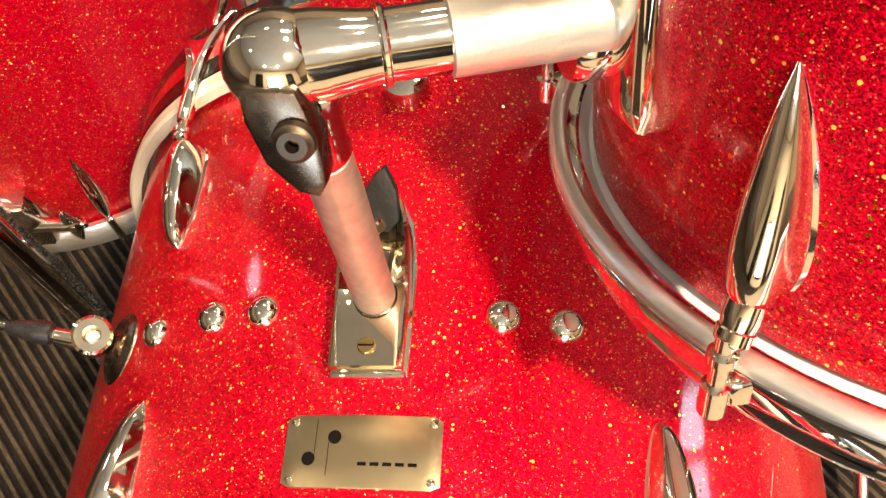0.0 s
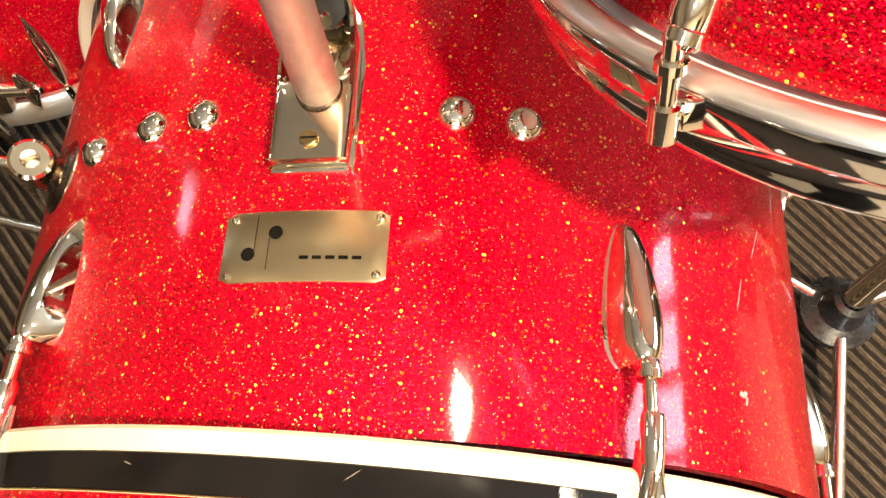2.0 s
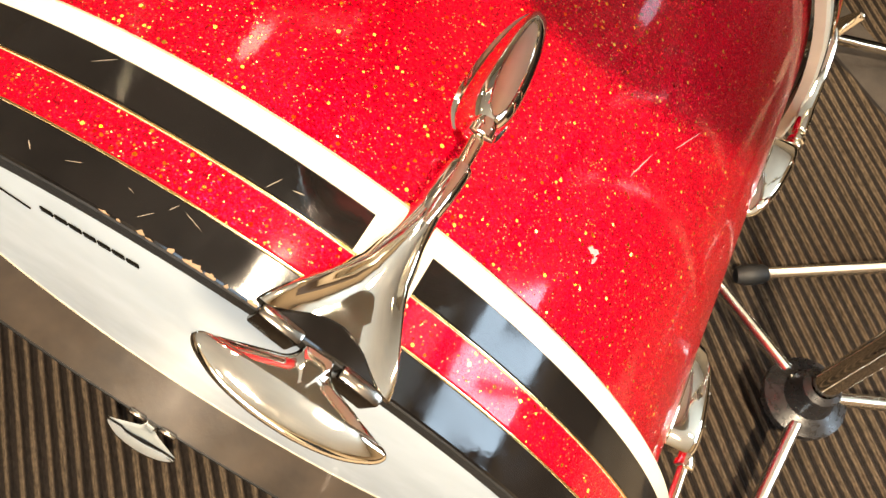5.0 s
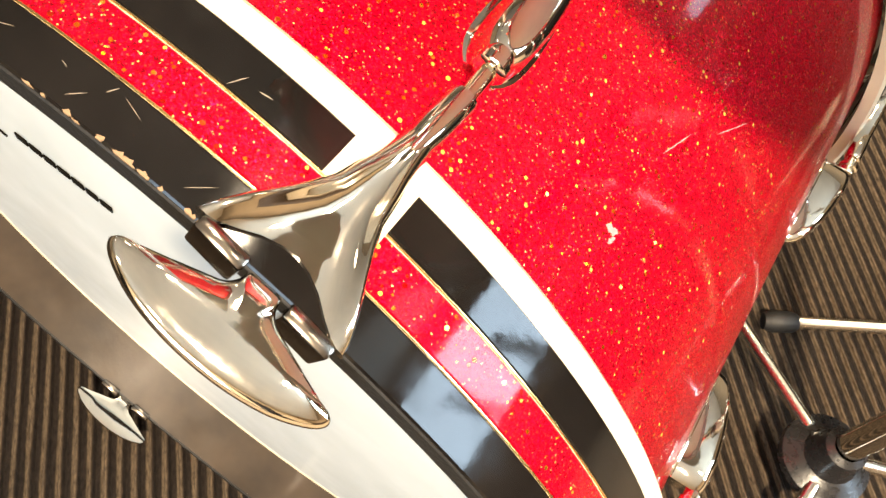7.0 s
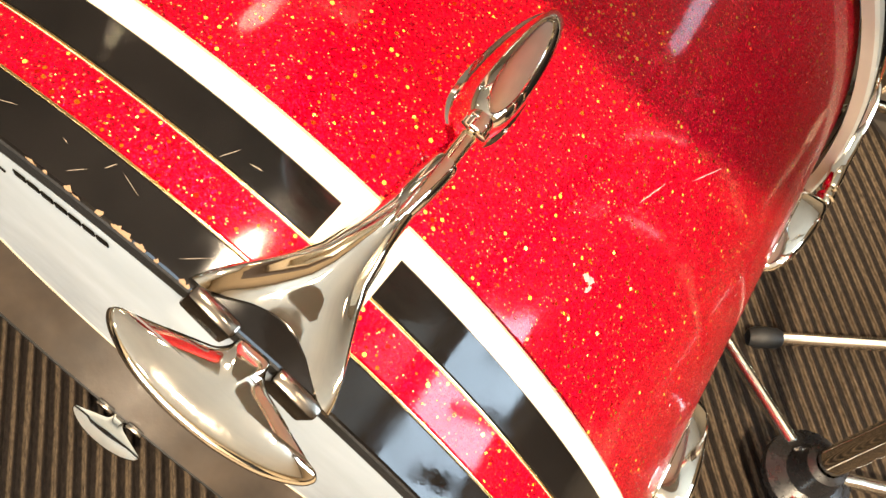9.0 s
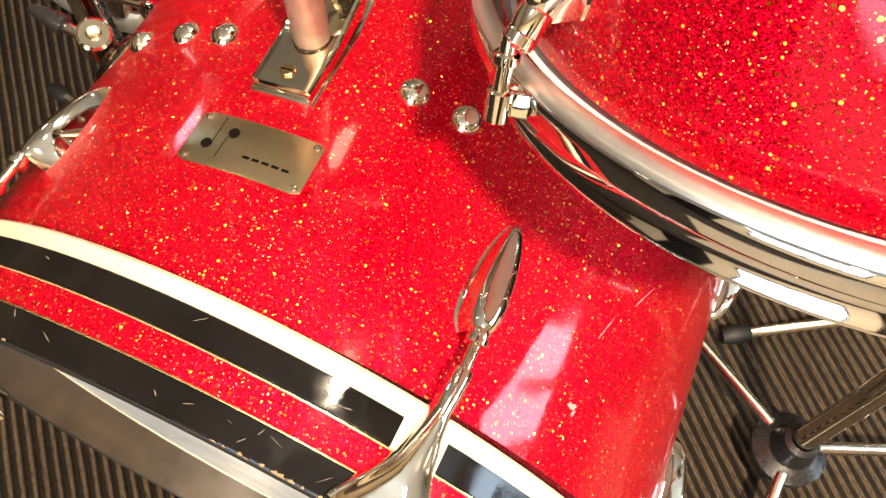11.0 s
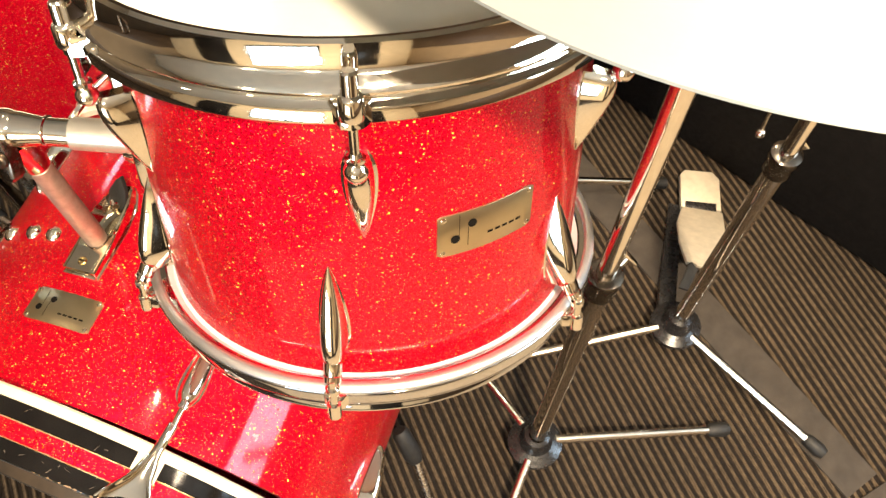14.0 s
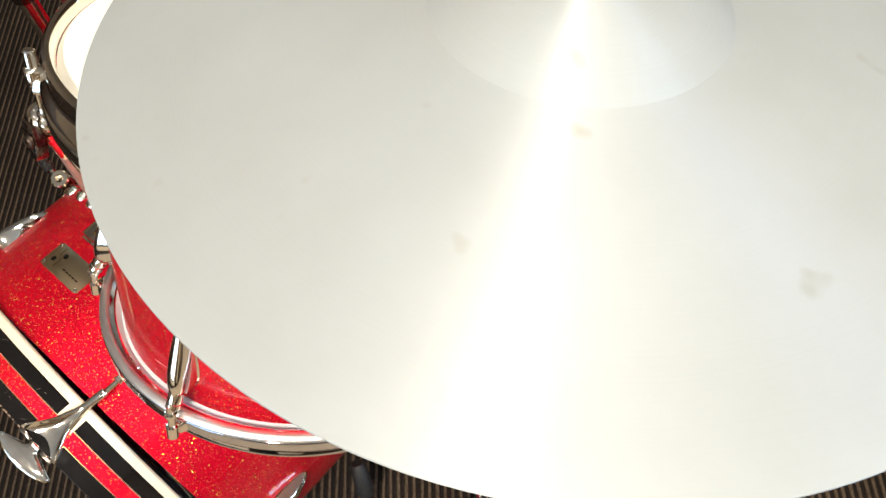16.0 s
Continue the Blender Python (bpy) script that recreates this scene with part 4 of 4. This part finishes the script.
rod_top = mesh_of("tension_rod", turned((0, 0, 0), (0, 0, 0.064), [(0, 0.0030), (0.40, 0.0030), (0.41, 0.0030), (0.56, 0.0030), (0.57, 0.0064), (0.60, 0.0070), (0.76, 0.0070), (0.79, 0.0058), (0.80, 0.0048), (0.98, 0.0046), (1, 0.0034)], 18), CHROME)
for k in range(6):
    a = 15.2 + 60 * k + (1.7 if k == 5 else 0.0)
    # one lug leans a little on its screw
    m = tom_station(a, -0.2365) @ Matrix.Rotation(radians(5.0 if k == 5 else 0.0), 4, "Z")
    lug = part("lug", tom_lug, None, tom, "spear-shaped chrome lug", m)
    part("collar", tom_collar, None, lug)
    spin = Matrix.Rotation(radians(a), 4, "Z")
    part("tension_rod", rod_low, None, tom, "", spin @ Matrix.Translation((0, -TR, -0.2400)) @ Matrix.Rotation(radians(-4.0), 4, "X"))
    part("ear", ear_low, None, tom, "", spin @ Matrix.Translation((0, -(TR - 0.0045), -0.2715)) @ Matrix.Rotation(math.pi, 4, "Z"))
    a = 23.6 + 60.4 * k
    m = tom_station(a, -0.0735, True)
    lug = part("lug", tom_lug_top, None, tom, "leaf-shaped chrome lug", m)
    part("collar", tom_ball, None, lug)
    spin = Matrix.Rotation(radians(a), 4, "Z")
    part("tension_rod", rod_top, None, tom, "", spin @ Matrix.Translation((0, -TR, -0.0740)))
    part("ear", ear_top, None, tom, "", spin @ Matrix.Translation((0, -(TR - 0.0040), -0.0420)) @ Matrix.Rotation(math.pi, 4, "Z"))
badge_pieces(tom, RT, tom_station(51.4, -0.1462) @ Matrix.Rotation(radians(-1.0), 4, "Z"))
# the bracket that takes the arm
bracket = part("bracket", moved(bent(plate([(-0.0100, -0.066), (0.0100, -0.066), (0.0115, -0.058), (0.0115, 0.050), (0.0100, 0.058), (-0.0100, 0.058), (-0.0115, 0.050), (-0.0115, -0.058)], 0.0, 0.0130, 0.0035), RT), tom_station(-64.0, -0.1380)), CHROME, tom, "tall chrome arm bracket")
part("socket", moved(turned((0, 0, RT + 0.012), (0, 0, RT + 0.024), [(0, 0.0165), (0.6, 0.0165), (0.9, 0.0150), (1, 0.0140)], 32), tom_station(-70.0, -0.1790)), CHROME, bracket)
part("wing_screw", moved(rod((0, 0.0, RT + 0.014), (0, 0, RT + 0.034), 0.0045, 14), tom_station(-70.0, -0.1050)), CHROME, bracket)
part("wing_blade", moved(box(-0.0180, 0.0180, -0.0060, 0.0060, RT + 0.032, RT + 0.037, 0.0018), tom_station(-70.0, -0.1050)), DARK_CHROME, bracket)

# pale scuffs in the lacquer of both shells
def scuff_outline(seed, length, width):
    random.seed(seed)
    line = [(-length / 2 + length * k / 6, random.uniform(-0.3, 0.3) * width) for k in range(7)]
    half = [width * w * random.uniform(0.6, 1.2) for w in (0.1, 0.7, 1.0, 0.8, 1.0, 0.6, 0.1)]
    outline = [(x, y - w) for (x, y), w in zip(line, half)] + [(x, y + w) for (x, y), w in reversed(list(zip(line, half)))]
    return outline


for seed, a, z, turn, length, width in ((5, 4.0, -0.238, 3, 0.018, 0.0004),):
    flat = moved(plate(scuff_outline(seed, length, width), 0.0, 0.00025), Matrix.Rotation(radians(turn), 4, "Z"))
    part("scuff", bent(flat, RT), SCUFF, tom, "pale scuff in the lacquer", tom_station(a, z))
for seed, a, y, turn, length, width in ((6, 48.9, 0.0990, 20, 0.0070, 0.0016), (7, 48.9 + 0.5, 0.0990 - 0.003, 70, 0.0045, 0.0012), (8, 50.0, 0.150, 70, 0.020, 0.0003), (9, 55.0, 0.185, 60, 0.026, 0.0003)):
    flat = moved(plate(scuff_outline(seed, length, width), 0.0, 0.00025), Matrix.Rotation(radians(turn), 4, "Z"))
    part("scuff", bent(flat, RB), SCUFF, bass, "pale scuff in the lacquer" if seed == 6 else "", bass_station(a, y))

# ---- cymbal and its stand ----
UPWARD = Vector((-0.0469, 0.1620, 0.9857))
CYMBAL = Matrix.LocRotScale(Vector((0.4054, 0.3551, 1.0409)), UPWARD.to_track_quat("Z", "Y"), None)
prof = [(0.0055, 0.0440), (0.012, 0.0438), (0.026, 0.0425), (0.042, 0.0385), (0.055, 0.0330), (0.064, 0.0278), (0.0705, 0.0232), (0.076, 0.0219), (0.090, 0.0205), (0.120, 0.0168), (0.155, 0.0118), (0.190, 0.0062), (0.2150, 0.0021), (0.2270, 0.0002), (0.2286, -0.0003)]
cymbal = thing("crash_cymbal", CYMBAL, "thin lathed bronze cymbal, bright and lightly spotted", "cymbal")
for name, line, mat, label in (("bow", prof[6:], BRONZE, "wide bow with fine lathe rings"), ("bell", prof[:7], BELL, "domed bell of the same bronze, set to look more brightly lit")):
    part(name, lathe(line + [(r, z - 0.0013) for r, z in reversed(line)], 180, closed=True), mat, cymbal, label)


def tripod(name, hub, feet, top, label, category, joints, lower=0.0125, upper=0.0095, hub_r=0.040):
    """A stand: a black hub at the foot of a chrome tube, three round legs with rubber tips, and clamped joints up the tube."""
    hub = Vector(hub)
    ob = thing(name, Matrix.Translation((hub.x, hub.y, 0)), label, category)
    base = Vector((hub.x, hub.y, 0))
    top = Vector(top) - base
    foot0 = Vector((0, 0, hub.z))
    part("hub", lathe([(0.0, hub.z - 0.030), (hub_r * 0.7, hub.z - 0.030), (hub_r, hub.z - 0.022), (hub_r, hub.z - 0.012), (hub_r * 0.62, hub.z - 0.004), (0.021, hub.z + 0.006), (0.0185, hub.z + 0.022), (lower, hub.z + 0.026)], 36), PLASTIC, ob, "black plastic hub")
    for f in feet:
        f = Vector(f) - base
        flat = Vector((f.x, f.y, 0)).normalized()
        start = foot0 + flat * (hub_r * 0.72) + Vector((0, 0, -0.012))
        tip = Vector((f.x, f.y, 0.012))
        leg = part("leg", rod(start, tip, 0.0070, 20), LEG, ob, "chrome leg")
        way = (tip - start).normalized()
        part("rubber_foot", turned(tip - way * 0.006, tip + way * 0.028, [(0, 0.0078), (0.15, 0.0105), (0.75, 0.0115), (1, 0.0085)], 18), RUBBER, leg, "black rubber tip")
    way = (top - foot0).normalized()
    levels = [hub.z] + [z for z in joints] + [top.z]
    for i, (a, b) in enumerate(zip(levels, levels[1:])):
        r = lower if i == 0 else upper if i == 1 else upper * 0.8
        p, q = foot0 + way * ((a - hub.z) / way.z), foot0 + way * ((b - hub.z) / way.z)
        part("tube", rod(p, q, r, 28), CHROME, ob, "chrome tube")
        if i:
            r0 = lower if i == 1 else upper
            j = part("clamp", turned(p - way * 0.022, p + way * 0.016, [(0, r0 + 0.001), (0.05, r0 + 0.0035), (0.6, r0 + 0.0035), (0.7, r0 + 0.0055), (0.95, r0 + 0.0050), (1, r0)], 24), DARK_CHROME if i == 1 else CHROME, ob, "clamp collar")
            side = way.cross(Vector((0.9, -0.45, 0))).normalized()
            part("wing_bolt", rod(p, p + side * 0.034, 0.0040, 12), CHROME, j)
            part("wing_grip", box(-0.013, 0.013, -0.0028, 0.0028, -0.0060, 0.0060, 0.002), CHROME, j, "", Matrix.Translation(p + side * 0.036) @ Matrix.Rotation(radians(50), 4, "Y"))
    return ob


STAND_TOP = (0.4034, 0.3621, 1.0824)
tripod("cymbal_stand", (0.388, 0.308, 0.060), [(0.640, 0.420, 0), (0.366, 0.050, 0), (0.160, 0.478, 0)], STAND_TOP, "straight chrome cymbal stand on three legs with a black hub", "cymbal stand", (0.555, 0.860))

hat = tripod("hi_hat_stand", (0.551, 0.563, 0.050), [(0.322, 0.437, 0), (0.784, 0.450, 0)], (0.552, 0.565, 0.98), "chrome hi-hat stand with a cast footboard on the carpet", "hi-hat stand", (0.505, 0.86))
HATI = hat.matrix_world.inverted()
part("pedal_frame", loft([[HATI @ Vector((x, y, z)) for x, y, z in q] for q in (((0.520, 0.575, 0.012), (0.548, 0.575, 0.012), (0.548, 0.575, 0.034), (0.520, 0.575, 0.034)), ((0.510, 0.690, 0.006), (0.536, 0.690, 0.006), (0.536, 0.690, 0.020), (0.510, 0.690, 0.020)), ((0.500, 0.800, 0.004), (0.524, 0.800, 0.004), (0.524, 0.800, 0.012), (0.500, 0.800, 0.012)))]), PLASTIC, hat, "black steel pedal frame")


def board(outline, z_of, mat, thick=0.006):
    bm = plate(outline, 0, thick, 0.0016)
    for v in bm.verts:
        v.co.z += z_of(v.co.y)
    return moved(bm, HATI)


def slope(y):
    return 0.020 + max(0.0, (0.800 - y)) * 0.55


part("footboard", board([(0.535, 0.630), (0.543, 0.638), (0.551, 0.630), (0.563, 0.633), (0.583, 0.690), (0.595, 0.745), (0.590, 0.800), (0.520, 0.786), (0.514, 0.735), (0.521, 0.680)], slope, ALLOY), ALLOY, hat, "cast alloy footboard")
part("heel_plate", board([(0.520, 0.792), (0.588, 0.806), (0.574, 0.868), (0.560, 0.880), (0.512, 0.870), (0.506, 0.858)], lambda y: 0.010, ALLOY, 0.012), ALLOY, hat, "cast alloy heel plate")
part("hinge", board([(0.528, 0.788), (0.580, 0.798), (0.577, 0.815), (0.525, 0.804)], lambda y: 0.0195, PLASTIC, 0.007), PLASTIC, hat, "dark hinge")
part("strap", moved(plate([(0.532, 0.588), (0.546, 0.588), (0.557, 0.640), (0.540, 0.640)], 0.0, 0.004, 0.001), HATI @ Matrix.Translation((0, 0, 0.110))), RUBBER, hat, "black strap")

part("pull_rod", rod(HATI @ Vector((0.524, 0.600, 0.503)), HATI @ Vector((0.521, 0.607, 0.590)), 0.0022, 10), CHROME, hat)
part("rod_tip", ball(HATI @ Vector((0.5245, 0.599, 0.498)), 0.0060), CHROME, hat)

snare_leg = thing("snare_stand", pose(0.26, 0.742, 0), "chrome leg of a low stand with a rubber foot", "stand")
SL = Matrix.Translation((-0.26, -0.742, 0))
part("leg", rod(SL @ Vector((0.462, 0.828, 0.018)), SL @ Vector((0.255, 0.741, 0.055)), 0.0070, 18), CHROME, snare_leg)
part("rubber_foot", rod(SL @ Vector((0.457, 0.826, 0.017)), SL @ Vector((0.486, 0.838, 0.012)), 0.0110, 18), RUBBER, snare_leg)
part("hub", moved(lathe([(0, 0.0), (0.030, 0.0), (0.034, 0.006), (0.034, 0.062), (0.024, 0.072), (0.0, 0.074)], 30), Matrix.Translation((-0.012, -0.004, 0))), PLASTIC, snare_leg)

# ---- floor tom ----
FT = pose(-0.481, 0.623, 0.641)
FR, FZ = 0.2040, -0.440
ftom = thing("floor_tom", FT, "red sparkle floor tom on chrome legs", "drum")
part("shell", lathe([(FR - 0.007, -0.015), (FR, -0.015), (FR, FZ + 0.010), (FR - 0.007, FZ + 0.010)], 128), RED, ftom, "gold-flecked red sparkle wrap under clear gloss", sharp=20)
part("batter_head", lathe([(0, -0.006), (FR, -0.007)], 72), SKIN, ftom)
# pale satin stands in for the cream light these chrome hoops mirror
part("batter_hoop", lathe([(0.206, -0.030), (0.206, 0.0), (0.210, 0.002), (0.213, -0.001), (0.213, -0.018), (0.2185, -0.024), (0.2185, -0.040), (0.214, -0.040)], 120, closed=True), SATIN, ftom, "chrome flanged hoop")
part("lower_hoop", lathe([(0.207, FZ + 0.028), (0.213, FZ + 0.030), (0.2175, FZ + 0.024), (0.2185, FZ + 0.008), (0.216, FZ), (0.210, FZ - 0.001), (0.2085, FZ + 0.010)], 120, closed=True), SATIN, ftom, "chrome lower hoop")
ft_lug = mesh_of("lug", lug_body(FR, 0.080, 0.0088, 0.0200), CHROME, 28)
ft_rod = mesh_of("tension_rod", rod((0, 0.0, FR + 0.0165), (0, -0.048, FR + 0.0165), 0.0038, 12), CHROME)
for k in range(8):
    for z, down in ((FZ + 0.046, False), (-0.075, True)):
        m = tom_station(27.5 + 45 * k, z, down)
        lug = part("lug", ft_lug, None, ftom, "spear-shaped chrome lug", m)
        part("tension_rod", ft_rod, None, lug)
for a in (9.0, 129.0, 249.0):
    m = tom_station(a, FZ + 0.070)
    b = part("leg_bracket", moved(plate([(-0.020, -0.034), (0.020, -0.034), (0.026, 0.0), (0.017, 0.034), (-0.017, 0.034), (-0.026, 0.0)], FR - 0.002, FR + 0.026, 0.008), m), CHROME, ftom, "chrome leg bracket")
    part("wing_bolt", moved(rod((0.012, 0, FR + 0.020), (0.056, 0.004, FR + 0.026), 0.0068, 14), m), CHROME, b)
    part("wing_grip", moved(wing_mesh(), m @ Matrix.Translation((0.058, 0.003, FR + 0.026)) @ Matrix.Rotation(radians(-90), 4, "Z") @ Matrix.Scale(0.72, 4)), CHROME, b, "chrome wing nut", sharp=50)
    part("leg", moved(rod((0, 0.16, FR + 0.024), (0, -0.262, FR + 0.024), 0.0062, 18), m), STEEL, ftom, "steel leg rod")
    part("rubber_foot", moved(rod((0, -0.250, FR + 0.024), (0, -0.2710, FR + 0.024), 0.0120, 18), m), RUBBER, ftom, "black rubber tip")

# ---- stand at the far side ----
tripod("boom_stand", (-0.412, 0.352, 0.058), [(-0.600, 0.402, 0), (-0.330, 0.560, 0), (-0.395, 0.130, 0)], (-0.412, 0.352, 1.30), "chrome boom stand beside the floor tom", "cymbal stand", (0.62,), 0.0125, 0.0095, 0.036)

# ---- black case behind the stands ----
CASE = pose(0.66, 0.868, 0, 0, 0, -24.0)
case = thing("equipment_case", CASE, "black vinyl-covered equipment case standing on the carpet", "case")
part("body", box(-0.42, 0.75, 0.0, 0.55, 0.006, 0.46, 0.012), VINYL, case)
for x in (-0.34, 0.66):
    for y in (0.07, 0.48):
        part("foot", moved(lathe([(0, 0.0), (0.018, 0.0), (0.020, 0.004), (0.020, 0.007), (0, 0.007)], 20), Matrix.Translation((x, y, 0))), RUBBER, case)

# ---- ceiling fittings and window panes ----
# every lamp gets a rim, the added unseen ones too
for x, y, watts in SPOTS:
    fit = thing("downlight", pose(x, y, CEILING), "round white rim of an unseen ceiling lamp", "ceiling light", "ceiling downlights")
    part("rim", lathe([(0.070, -0.0005), (0.078, -0.008), (0.092, -0.008), (0.096, -0.0005)], 36), CEIL, fit)
